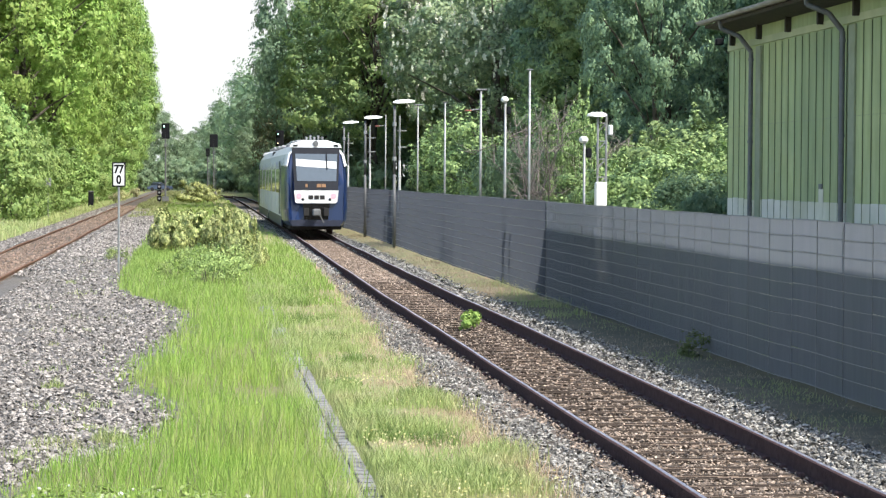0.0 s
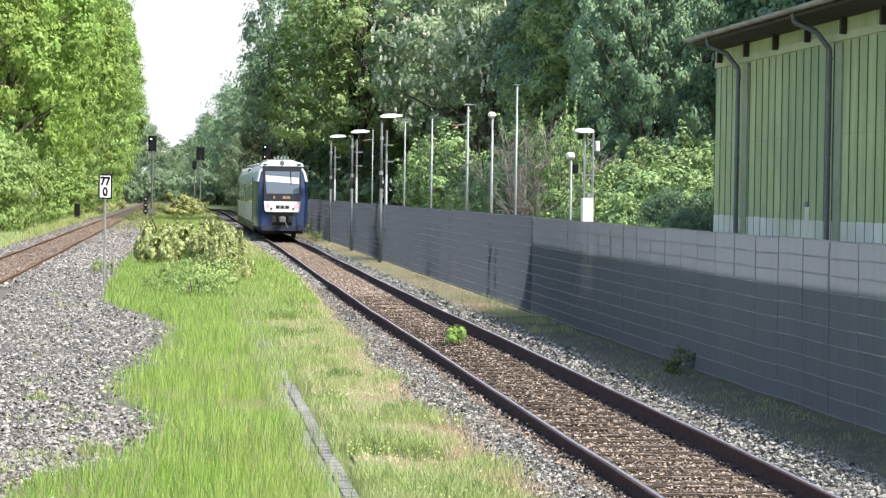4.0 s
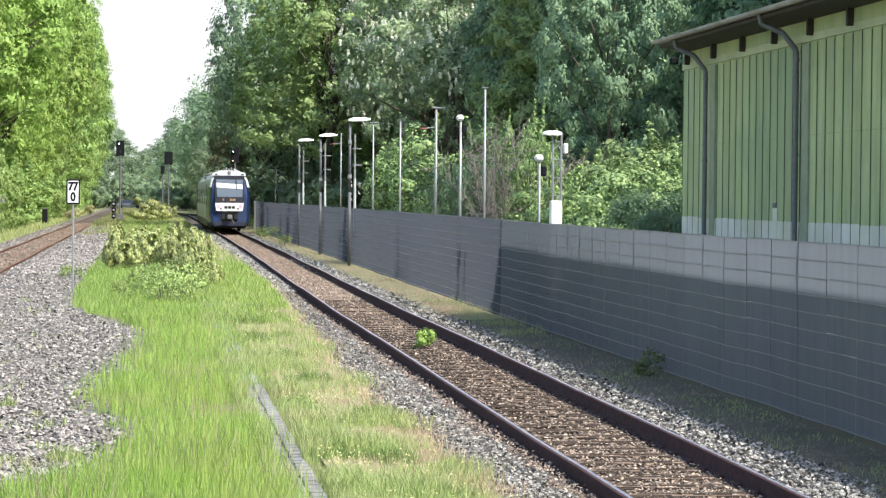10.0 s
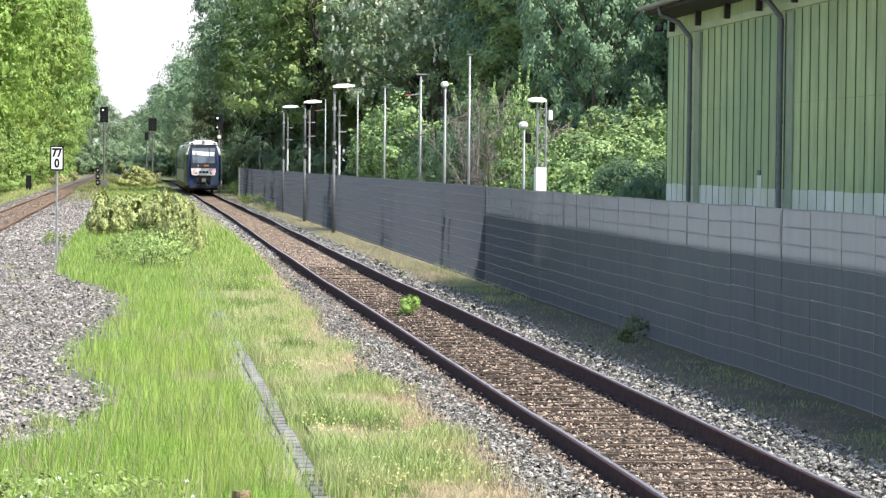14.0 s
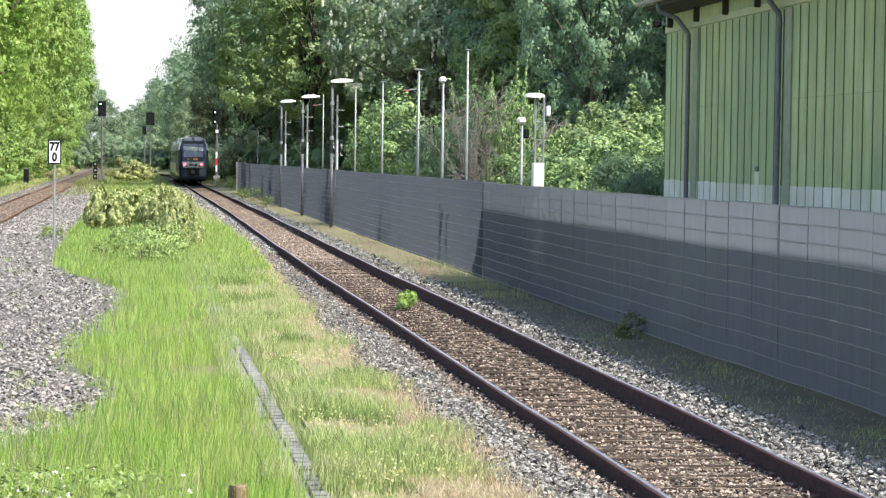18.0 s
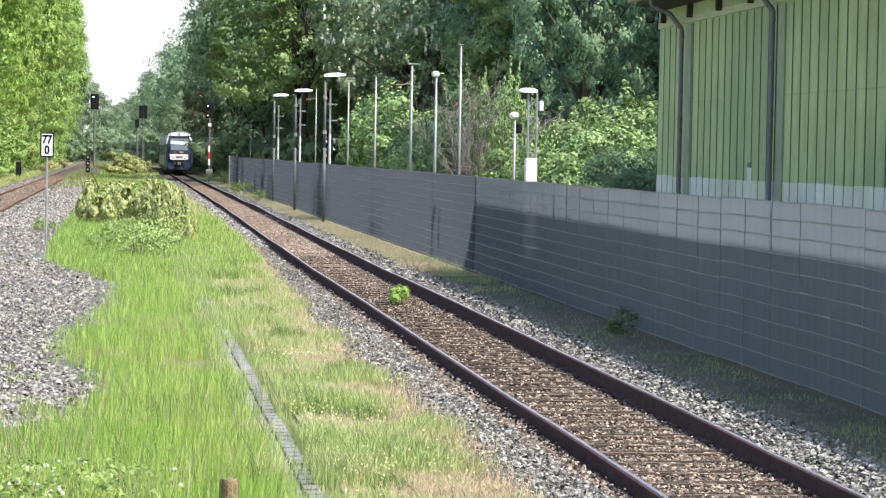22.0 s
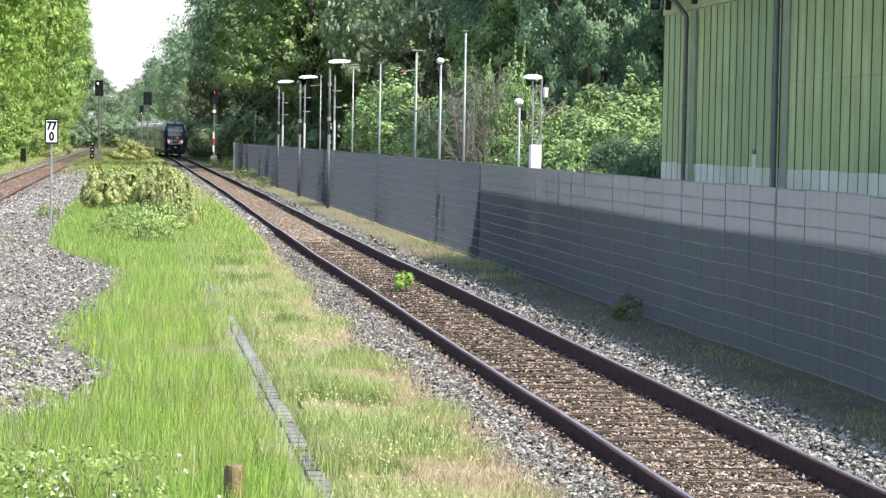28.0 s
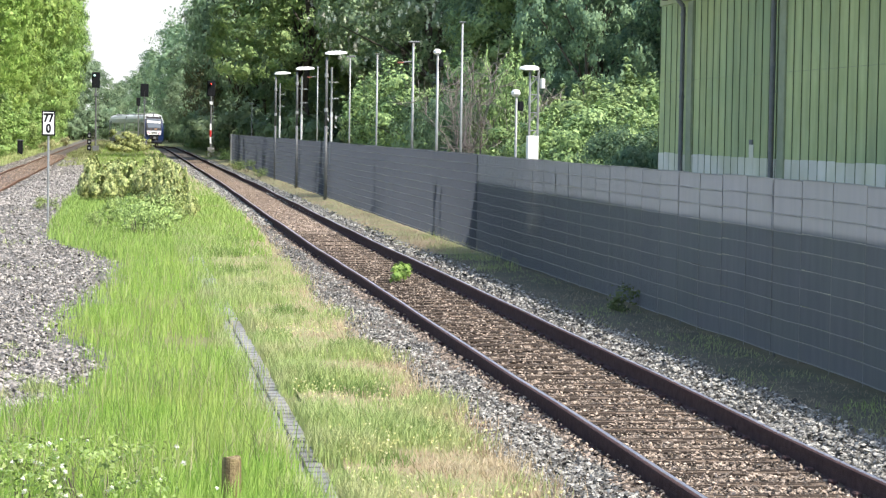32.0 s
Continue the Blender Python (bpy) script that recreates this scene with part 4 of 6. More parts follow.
# ---- the train ----
SECTION = [(-1.18, 0.42), (-1.33, 0.62), (-1.375, 1.1), (-1.375, 2.2), (-1.34, 2.85), (-1.22, 3.3), (-0.95, 3.62), (-0.45, 3.8), (0.45, 3.8), (0.95, 3.62), (1.22, 3.3), (1.34, 2.85), (1.375, 2.2), (1.375, 1.1), (1.33, 0.62), (1.18, 0.42)]


def nose(z):
    return 0.12 * max(0, 0.9 - z) + max(0.0, z - 1.9) * 0.42


def body_ring(y, wx=1.0, lean=1.0, grow=0.0, lo=None, hi=None):
    pts = [(x * wx + math.copysign(grow, x), y + nose(z) * lean, z + grow * (z > 3.5)) for x, z in SECTION]
    return pts


def slab(bm, pts, back, thick):
    """A flat polygon (x, z) on the leaning front, back m behind it, thick m deep."""
    a = [bm.verts.new((x, nose(z) + back, z)) for x, z in pts]
    b = [bm.verts.new((x, nose(z) + back + thick, z)) for x, z in pts]
    n = len(pts)
    bm.faces.new(a)
    bm.faces.new(b[::-1])
    for i in range(n):
        bm.faces.new((a[i], b[i], b[(i + 1) % n], a[(i + 1) % n]))
    return bm


CAR_L = 20.6
TAIL_GLOW = glow_material("tail_light", (1.0, 0.18, 0.22), 1.6, (0.5, 0.1, 0.1))
AMBER_GLOW = glow_material("amber_display", (1.0, 0.42, 0.06), 0.22)


def railcar(label):
    car = thing("railcar", label, "train", group="cars of the train")
    bm = B()
    loft(bm, [body_ring(0.0, 0.84), body_ring(0.12, 0.89), body_ring(0.45, 0.95), body_ring(1.0, 0.99), body_ring(1.9, 1.01, 0.6), [(x, 3.3, z) for x, z in SECTION]])
    part("cab", bm, BLUE, car, "blue driver's cab end", smooth=False)
    bm = B()
    loft(bm, [[(x, y, z) for x, z in SECTION] for y in (3.302, CAR_L)])
    part("car_body", bm, TRAIN_GREY, car, "light grey car body")
    bm = B()
    top = [p for p in SECTION if p[1] >= 2.85]
    arc = [(x * 1.006, z + 0.012) for x, z in top] + [(x * 0.97, z - 0.03) for x, z in top[::-1]]
    loft(bm, [[(x * w, y + nose(z) * l, z) for x, z in arc] for y, w, l in ((-0.012, 0.915, 1), (0.14, 0.972, 1), (0.6, 0.997, 1), (1.8, 1.0, 0.6), (3.3, 1, 0), (CAR_L, 1, 0))])
    part("roof", bm, ROOF_WHITE, car, "white roof with curved edges")
    bm = B()
    slab(bm, [(-1.0, 3.56), (1.0, 3.56), (0.91, 1.92), (-0.91, 1.92)], -0.045, 0.06)
    part("windscreen_frame", bm, TRAIN_BLACK, car, "black windscreen surround")
    bm = B()
    slab(bm, [(-0.86, 3.32), (0.9, 3.32), (0.84, 2.26), (-0.8, 2.26)], -0.062, 0.015)
    part("windscreen", bm, SCREEN_GLASS, car, "pale reflecting windscreen")
    # pale band laid on the glass in place of a reflection
    bm = B()
    slab(bm, [(-0.84, 3.12), (0.86, 3.02), (0.86, 2.74), (-0.83, 2.84)], -0.070, 0.006)
    part("reflection_band", bm, TRAIN_GREY, car, "pale grey band on the windscreen, standing in for its reflection")
    bm = B()
    tube(bm, (0.46, nose(2.7) - 0.09, 2.72), (0.44, nose(3.3) - 0.09, 3.34), 0.022, n=6)
    part("wiper", bm, BLACK, car)
    for x0, x1 in ((-0.45, -0.36), (0.02, 0.2), (0.22, 0.4)):
        bm = B()
        slab(bm, [(x0, 2.15), (x1, 2.15), (x1, 2.02), (x0, 2.02)], -0.062, 0.012)
        part("display_bar", bm, AMBER_GLOW, car, "amber display")
    bm = B()
    slab(bm, [(-0.93, 1.9), (0.93, 1.9), (0.88, 1.42), (0.8, 1.36), (-0.8, 1.36), (-0.88, 1.42)], -0.06, 0.08)
    part("front_band", bm, TRAIN_WHITE, car, "white band with dark blue marks")
    for x0, x1 in ((-0.33, -0.13), (-0.09, 0.11), (0.15, 0.35)):
        bm = B()
        slab(bm, [(x0, 1.69), (x1, 1.69), (x1, 1.52), (x0, 1.52)], -0.068, 0.01)
        part("mark", bm, UNDER, car)
    for x in (-0.72, 0.72):
        bm = B()
        tube(bm, (x, -0.055, 1.66), (x, -0.075, 1.66), 0.12, 0.11, 16)
        part("tail_light", bm, TAIL_GLOW, car, "glowing red tail light")
        bm = B()
        tube(bm, (x * 0.78, -0.055, 1.52), (x * 0.78, -0.07, 1.52), 0.06, 0.06, 12)
        part("lamp", bm, GLASS, car)
    bm = B()
    slab(bm, [(-0.56, 1.34), (0.56, 1.34), (0.5, 0.68), (-0.5, 0.68)], -0.03, 0.05)
    part("coupler_panel", bm, TRAIN_BLACK, car, "black coupler recess")
    bm = B()
    box(bm, (0, -0.28, 0.98), (0.34, 0.5, 0.3), 0.05)
    tube(bm, (0.1, -0.45, 0.95), (0.3, -0.4, 0.55), 0.025, n=6)
    part("coupler", bm, STEEL_DARK, car, "steel coupler with a hose")
    for x in (-0.42, 0.42):
        bm = B()
        box(bm, (x, -0.06, 1.0), (0.22, 0.08, 0.34), 0.02)
        part("bracket", bm, UNDER, car)
    bm = B()
    slab(bm, [(-1.08, 0.66), (1.08, 0.66), (1.0, 0.40), (-1.0, 0.40)], -0.03, 0.2)
    part("snow_plough", bm, SKIRT, car, "grey lower skirt")
    bm = B()
    slab(bm, [(-1.1, 3.57), (1.1, 3.57), (1.02, 3.72), (0.52, 3.85), (-0.52, 3.85), (-1.02, 3.72)], -0.04, 0.3)
    part("roof_cap", bm, ROOF_WHITE, car, "white curved roof cap")
    bm = B()
    tube(bm, (0, 0.74, 3.71), (0, 0.66, 3.71), 0.13, 0.12, 16)
    part("headlamp", bm, STEEL_DARK, car, "round top headlamp")
    for x in (-0.85, 0.85):
        bm = B()
        box(bm, (x, nose(3.64) - 0.05, 3.64), (0.2, 0.06, 0.08), 0.01)
        part("marker_lamp", bm, GLASS, car)
    for s in (-1, 1):
        bm = B()
        box(bm, (s * 1.372, 11.9, 2.25), (0.02, 16.8, 1.0), 0.004)
        part("window_band", bm, GLASS, car, "dark side windows")
        for y in (3.9, 9.6, 15.6):
            for q in (0, 0.72):
                bm = B()
                box(bm, (s * 1.384, y + q, 1.95), (0.02, 0.66, 2.2), 0.01)
                d = part("door_leaf", bm, TRAIN_GREY if y > 4 else BLUE, car)
                bm = B()
                box(bm, (s * 0.012, 0, 0.4), (0.01, 0.46, 1.1), 0.003)
                w = part("door_window", bm, GLASS, d)
                w.matrix_basis = pose(s * 1.384, y + q, 1.95)
        bm = B()
        box(bm, (s * 1.32, 11.6, 0.55), (0.06, 17.5, 0.45), 0.02)
        part("side_skirt", bm, SKIRT, car)
    for y, w, l, h in ((5.5, 1.5, 2.6, 0.12), (10.0, 1.5, 3.0, 0.14), (15.5, 1.4, 2.8, 0.12), (18.6, 1.2, 1.2, 0.14)):
        bm = B()
        box(bm, (0.05, y, 3.8 + h / 2), (w, l, h), 0.06)
        part("roof_unit", bm, STEEL, car, "grey roof unit")
    for i in range(5):
        bm = B()
        tube(bm, (-0.34 + 0.17 * i, 1.9, 3.74), (-0.34 + 0.17 * i, 1.86, 4.0 + 0.06 * (i % 2)), 0.03, 0.06, 8)
        part("horn", bm, STEEL, car)
    bm = B()
    box(bm, (0, 10.3, 0.5), (2.2, 19.6, 0.5), 0.05)
    part("underframe", bm, UNDER, car)
    for yb in (3.4, 17.6):
        bm = B()
        box(bm, (0, yb, 0.52), (2.1, 2.6, 0.35), 0.05)
        part("bogie_frame", bm, UNDER, car)
        for dy in (-0.95, 0.95):
            for s in (-0.75, 0.75):
                bm = B()
                tube(bm, (s - 0.065, yb + dy, 0.385), (s + 0.065, yb + dy, 0.385), 0.385, n=24)
                part("wheel", bm, RUST, car, "worn steel wheel")
    bm = B()
    box(bm, (0, CAR_L + 0.25, 2.0), (2.3, 0.5, 3.2), 0.05)
    part("gangway", bm, UNDER, car, "black gangway bellows")
    return car


rear_car = railcar("blue-ended railcar with white roof, white band and red tail lights")
for ob in rear_car.children:
    # the cab stands a little higher over the band
    for vert in ob.data.vertices:
        vert.co.z += 0.03 + 0.075 * max(0.0, vert.co.z - 1.9)
front_car = copy_thing(rear_car, pose(0, 60, 0))
tagged(front_car, "leading light grey railcar of the same train, coupled ahead")


# ---- trees and shrubs ----
rng0 = np.random.default_rng(5)
oak = make_tree("tree", "tall broad dark green tree at the edge of the wood", 11, 5.2, 5.9, 11.4, 300, 120, 0.165, LEAF_DARK, 0.34, 0.68, shoots=40)
chestnut = make_tree("tree", "tall chestnut tree with white blossom candles", 12, 5.4, 6.0, 11.2, 300, 120, 0.175, LEAF_CHESTNUT, 0.36, 0.70, blossom=700, shoots=30)
maple = make_tree("tree", "tall mid green tree beside the track", 14, 4.8, 7.6, 10.4, 230, 150, 0.165, LEAF_MID, 0.30, 0.70, shoots=30)
simple_dark = make_tree("tree", "dark green tree deep in the wood, added to fill gaps and cast shade", 15, 5.2, 7.5, 11.0, 110, 70, 0.40, LEAF_DARK, 0.34, 1.4)
lime = make_tree("tree", "tall bright green broadleaf tree beside the other track", 16, 4.6, 8.8, 10.8, 220, 160, 0.165, LEAF_LIME, 0.3, 0.72, shoots=24)
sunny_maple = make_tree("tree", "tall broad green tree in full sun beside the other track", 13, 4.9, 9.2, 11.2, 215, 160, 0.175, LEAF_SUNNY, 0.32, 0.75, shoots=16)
# haze in the leaf colour here too, over the wood's dark green
hazy_dark = make_tree("tree", "dark green tree far along the wood with haze in its leaf colour", 19, 5.2, 7.5, 11.0, 200, 70, 0.27, leaf_material("haze_tinted_dark_leaves", (0.16, 0.245, 0.155), (0.28, 0.375, 0.225), spread=0.2, glow=0.3), 0.34, 1.1)
far_tree = make_tree("tree", "green tree far down the line with haze in its leaf colour", 17, 6.0, 8.0, 10.5, 170, 70, 0.32, LEAF_FAR, 0.3, 1.3)
young = make_tree("tree", "young round light green tree behind the fence", 18, 2.6, 2.7, 3.2, 130, 150, 0.085, LEAF_HEDGE, 0.10, 0.42, shoots=40)


def make_shrub(label, seed, rx, rz, clumps, per, leaf, mat, name="shrub", clump_r=0.5, shoots=0):
    rng = np.random.default_rng(seed)
    s = thing(name, label, name)
    bm = B()
    for i in range(6):
        a = rng.random() * 6.28
        tube(bm, (0.08 * math.cos(a), 0.08 * math.sin(a), -0.1), (rx * 0.5 * math.cos(a), rx * 0.5 * math.sin(a), rz * 1.2), min(0.03, rx * 0.02), min(0.01, rx * 0.008), 6)
    part("stem", bm, BARK, s)
    c, d = crown_clumps(rng, clumps, rx, rz, rz * 0.95, -0.6, 9, 0.5)
    v, f = leaf_cloud(rng, c, clump_r * (0.6 + 0.7 * rng.random(len(c))), per, leaf, dirs=d)
    if shoots:
        cc, rr = spires(rng, c, shoots, clump_r * 0.55, clump_r * 0.5)
        v2, f2 = leaf_cloud(rng, cc, rr, max(8, per // 5), leaf)
        v, f = np.concatenate([v, v2]), np.concatenate([f, f2 + len(v)])
    from_arrays("foliage", v, f, mat, s)
    return s


hedge = make_shrub("dense light green shrub behind the fence", 21, 1.9, 1.25, 170, 190, 0.056, LEAF_HEDGE, clump_r=0.25, shoots=50)
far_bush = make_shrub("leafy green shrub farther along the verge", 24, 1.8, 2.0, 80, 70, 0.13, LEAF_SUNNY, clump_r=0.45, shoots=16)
far_scrub = make_shrub("low scrub far down the line with haze in its leaf colour", 25, 2.0, 1.7, 44, 45, 0.24, LEAF_FAR)
dark_bush = make_shrub("undergrowth shrub with shade put into its dark leaf colour", 23, 2.2, 1.9, 60, 70, 0.16, LEAF_UNDER)
near_under = make_shrub("low undergrowth with shade put into its dark leaf colour", 26, 2.2, 1.9, 90, 120, 0.09, LEAF_UNDER, clump_r=0.45)


def plant(kind, x, y, k=1.0, kz=None, z=0.0):
    t = copy_thing(kind, pose(0, 0, 0))
    t.matrix_basis = pose(x, y, z, 0, 0, float(rng0.random() * 360)) @ Matrix.Diagonal((k, k, kz or k, 1))
    return t


# the wood behind the fence stands back from the track, then comes close farther on
y = 66.0
i = 0
WOOD = ((oak, 28, 1), (oak, 27.5, 1), (oak, 26, 1), (oak, 24.5, 1), (oak, 20.3, 0.66), (oak, 25.5, 1), (oak, 25, 1), (maple, 22.3, 1), (oak, 24, 1), (oak, 24.5, 1), (chestnut, 19.0, 1.12), (oak, 24, 1), (chestnut, 19.6, 1.15), (oak, 23.5, 1.35), (oak, 23.5, 1.2))
while y < 175:
    plant(WOOD[i][0], WOOD[i][1] + 0.8 * float(rng0.random()), y, (0.8 + 0.14 * float(rng0.random())) * WOOD[i][2])
    # back row, mostly unseen: its height shades the front trees or lets sun in
    sun_gap = y < 72 or 78 < y < 92 or 106 < y < 113 or 120 < y < 160
    plant(simple_dark, 29 + 3 * float(rng0.random()), y + 4, (0.95 if sun_gap else 1.45) + 0.15 * float(rng0.random()))
    y += 7.5
    i += 1
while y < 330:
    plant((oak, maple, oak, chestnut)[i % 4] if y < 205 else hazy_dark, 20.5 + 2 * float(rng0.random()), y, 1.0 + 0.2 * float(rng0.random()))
    if y < 260:
        plant(simple_dark, 28 + 3 * float(rng0.random()), y + 4, 1.0 + 0.15 * float(rng0.random()))
    y += 9
    i += 1
for k in range(22):
    plant(simple_dark, 46 + 5 * float(rng0.random()), 62 + 7 * k, 1.0)
# unseen deeper row, added to cast shade on the rows before it
for k in range(16):
    plant(simple_dark, 38 + 4 * float(rng0.random()), 60 + 9 * k, 0.9)
    plant(dark_bush, 24.5 + 3 * float(rng0.random()), 68 + 7 * k, 1.3, 1.5)
plant(hazy_dark, 11.2, 227.0, 0.82, 1.28)
plant(hazy_dark, 14.5, 236, 1.0, 1.4)
make_tree("tree", "thin brownish tree coming into leaf beside the line", 20, 2.6, 4.4, 6.6, 120, 60, 0.17, leaf_material("brownish_young_leaves", (0.20, 0.215, 0.125), (0.32, 0.325, 0.19)), 0.16, 0.7).matrix_basis = pose(9.4, 240, 0)
for y in (174, 181, 244, 251):
    plant(maple if y < 200 else hazy_dark, 13.6 + 0.6 * float(rng0.random()), y, 1.12 + 0.1 * float(rng0.random()))
y = 48.0
while y < 66:
    plant(simple_dark, 33 + 3 * float(rng0.random()), y, 0.85)
    y += 8
# the other side, in full sun
y, i = 140.0, 0
while y < 335:
    x = -11.0 - 1.8 * float(rng0.random())
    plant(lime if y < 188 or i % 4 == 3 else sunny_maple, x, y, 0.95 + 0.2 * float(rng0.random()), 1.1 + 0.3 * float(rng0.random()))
    if y < 250:
        plant(lime, x - 7.0, y + 3, 1.15 + 0.2 * float(rng0.random()))
    y += 7.5
    i += 1
plant(sunny_maple, -11.6, 285, 1.0, 1.5)
plant(sunny_maple, -12.2, 305, 1.05, 1.4)
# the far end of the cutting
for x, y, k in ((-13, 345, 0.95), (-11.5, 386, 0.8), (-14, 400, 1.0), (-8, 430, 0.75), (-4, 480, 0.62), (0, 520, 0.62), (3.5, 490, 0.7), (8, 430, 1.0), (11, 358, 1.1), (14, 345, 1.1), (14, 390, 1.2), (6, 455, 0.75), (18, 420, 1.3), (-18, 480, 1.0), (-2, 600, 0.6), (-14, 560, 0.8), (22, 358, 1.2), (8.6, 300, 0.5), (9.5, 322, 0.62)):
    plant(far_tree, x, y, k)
# undergrowth
y = 112.0
while y < 300:
    plant(far_bush, -9.5 - 0.9 * float(rng0.random()) - (1.4 if 158 < y < 176 else 0), y, 0.7 + 0.4 * float(rng0.random()), 0.75 + 0.6 * float(rng0.random()))
    plant(far_bush, -11 - float(rng0.random()), y + 2, 1.1, 1.5)
    y += 3.4 if y < 160 else 5
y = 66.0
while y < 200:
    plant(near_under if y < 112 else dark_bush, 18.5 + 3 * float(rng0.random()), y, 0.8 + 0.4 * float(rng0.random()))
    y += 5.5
y = 166.0
while y < 300:
    plant(far_scrub, (12.5 if y < 205 else 9.6) + 1.5 * float(rng0.random()), y, 0.9 + 0.5 * float(rng0.random()))
    y += 5
# low growth closing the far end
for i in range(14):
    plant(far_scrub, -8.4 - 0.75 * i, 360 + 4 * float(rng0.random()), 0.9 + 0.4 * float(rng0.random()))
for i in range(46):
    plant(far_scrub, -16 + 34 * float(rng0.random()), 385 + 50 * float(rng0.random()), 1.0 + 0.7 * float(rng0.random()))
y = 262.0
while y < 390:
    if not 364 < y < 380:
        plant(far_scrub, 9.5 + 1.5 * float(rng0.random()), y, 1.0 + 0.5 * float(rng0.random()))
    y += 5
# light shrubs between the fence and the wood
for x, y, k in ((11.9, 51.5, 0.85), (13.4, 50.5, 0.9), (15.0, 51.5, 1.0), (12.0, 55, 1.25), (13.2, 57, 1.35), (14.5, 56, 1.3), (12.3, 59.5, 1.1), (15.6, 59, 1.6), (12.6, 62, 1.4), (16.8, 58, 1.75), (12.6, 65, 1.05), (14.2, 63, 1.5), (13.0, 53, 1.05), (14.9, 53.5, 1.15)):
    plant(hedge, x, y, k, k * (0.74 + 0.3 * float(rng0.random())))
plant(oak, 16.2, 77, 0.43, 0.68)
# added dark shrubs stand in for shade at the foot of hedge and trees
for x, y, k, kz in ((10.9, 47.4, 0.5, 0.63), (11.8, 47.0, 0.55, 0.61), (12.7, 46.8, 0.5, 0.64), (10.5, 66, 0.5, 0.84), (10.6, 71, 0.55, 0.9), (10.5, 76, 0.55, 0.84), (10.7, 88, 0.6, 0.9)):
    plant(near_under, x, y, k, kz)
plant(young, 11.0, 82, 1.0, 0.88)
plant(young, 13.0, 86, 1.05, 0.85)
plant(young, 11.2, 93, 0.6, 0.65)
for ob, (x, y, k) in ((oak, (27, 60, 0.66)), (chestnut, (24, 160, 0.9)), (maple, (25, 118, 0.95)), (simple_dark, (36, 80, 0.9)), (lime, (-20, 150, 1.2)), (sunny_maple, (-19, 268, 1.3)), (far_tree, (-7, 600, 0.6)), (young, (11.9, 95, 0.8)),
                      (hedge, (16.2, 62, 1.2)), (dark_bush, (17, 90, 1.2)), (hazy_dark, (30, 300, 1.2)), (far_bush, (-10, 306, 1.0)), (far_scrub, (3, 440, 1.2)), (near_under, (18, 64, 1.1))):
    ob.matrix_basis = pose(x, y, 0) @ Matrix.Diagonal((k, k, k, 1))


def bare_shrub(x, y):
    rng = np.random.default_rng(91)
    s = thing("shrub", "bare grey-brown leafless shrub behind the fence", "shrub", pose(x, y, 0))
    for k in range(16):
        bm = B()
        a = rng.random() * 6.28
        p = Vector((0.1 * math.cos(a), 0.1 * math.sin(a), -0.1))
        d = Vector((0.22 * math.cos(a), 0.22 * math.sin(a), 1.0))
        for q in range(6):
            nx = p + d * (0.75 + 0.1 * rng.random())
            tube(bm, p, nx, 0.03 * (1 - q / 7), 0.03 * (1 - (q + 1) / 7), 5)
            for b in range(4):
                w = Vector(rng.normal(size=3)) * 0.35 + Vector((0, 0, 0.35))
                tube(bm, nx, nx + w, 0.011, 0.004, 4)
                tube(bm, nx + w * 0.6, nx + w * 0.6 + Vector(rng.normal(size=3)) * 0.25 + Vector((0, 0, 0.1)), 0.007, 0.003, 4)
            p = nx
            d = (d + Vector(rng.normal(size=3)) * 0.12).normalized() * 0.85
        part("stem", bm, TWIG, s)
    return s


bare_shrub(10.1, 63)
plant(young, 10.95, 63.5, 0.36, 0.8)
plant(young, 11.6, 66, 0.35, 0.7)

# the bush on the strip between the tracks
island = make_shrub("broad yellow-green bush between the two tracks", 31, 0.85, 0.62, 64, 130, 0.07, LEAF_BUSH, "bush", 0.18)
for x, y, k, kz in ((-1.05, 72, 0.6, 0.95), (-0.35, 76, 0.7, 0.85), (0.3, 75.5, 0.7, 0.9), (0.8, 71, 0.6, 0.85), (1.22, 66, 0.52, 1.0), (0.8, 67, 0.42, 0.72), (1.2, 63.5, 0.42, 0.85), (1.5, 61.2, 0.34, 0.6), (1.68, 59.4, 0.24, 0.46), (-0.2, 210, 1.6, 1.3), (0.9, 205, 1.2, 1.0)):
    plant(island, x, y, k, kz * 1.1)
island.matrix_basis = pose(-0.6, 71, 0) @ Matrix.Diagonal((0.55, 0.55, 0.8, 1))
low_bush = make_shrub("low thin grey-green plant in the grass", 32, 0.5, 0.36, 46, 22, 0.042, LEAF_GREY, "bush", 0.17)
for x, y, k in ((0.55, 54, 1.0), (0.15, 52, 0.9), (0.75, 51, 0.9), (0.35, 56, 1.2), (0.9, 57, 1.1), (0.0, 57.5, 1.0), (-0.55, 53, 0.7), (-2.3, 66, 0.6), (-2.5, 67, 0.45), (6.7, 112, 0.7), (6.9, 128, 1.0), (6.6, 133, 0.8), (7.4, 165, 1.2), (8.4, 176, 1.3), (7.0, 186, 0.9), (8.6, 190, 1.3)):
    plant(low_bush, x, y, k)
low_bush.matrix_basis = pose(0.3, 50.5, 0)
plant(lime, -14.4, 134, 1.0, 1.15)
dry_tuft = make_shrub("dry straw-coloured tuft beside the other track", 37, 0.35, 0.5, 30, 24, 0.08, GRASS_PALE, "tuft", 0.2)
dry_tuft.matrix_basis = pose(-7.5, 205, 0)
for x, y, k in ((-7.3, 222, 1.1), (-7.6, 240, 1.0), (-8.4, 186, 0.8), (-7.2, 262, 1.2)):
    plant(dry_tuft, x, y, k)
shade_plant = make_shrub("dark bushy weed at the foot of the fence", 33, 0.2, 0.22, 18, 26, 0.045, LEAF_DULL, "weed", 0.13)
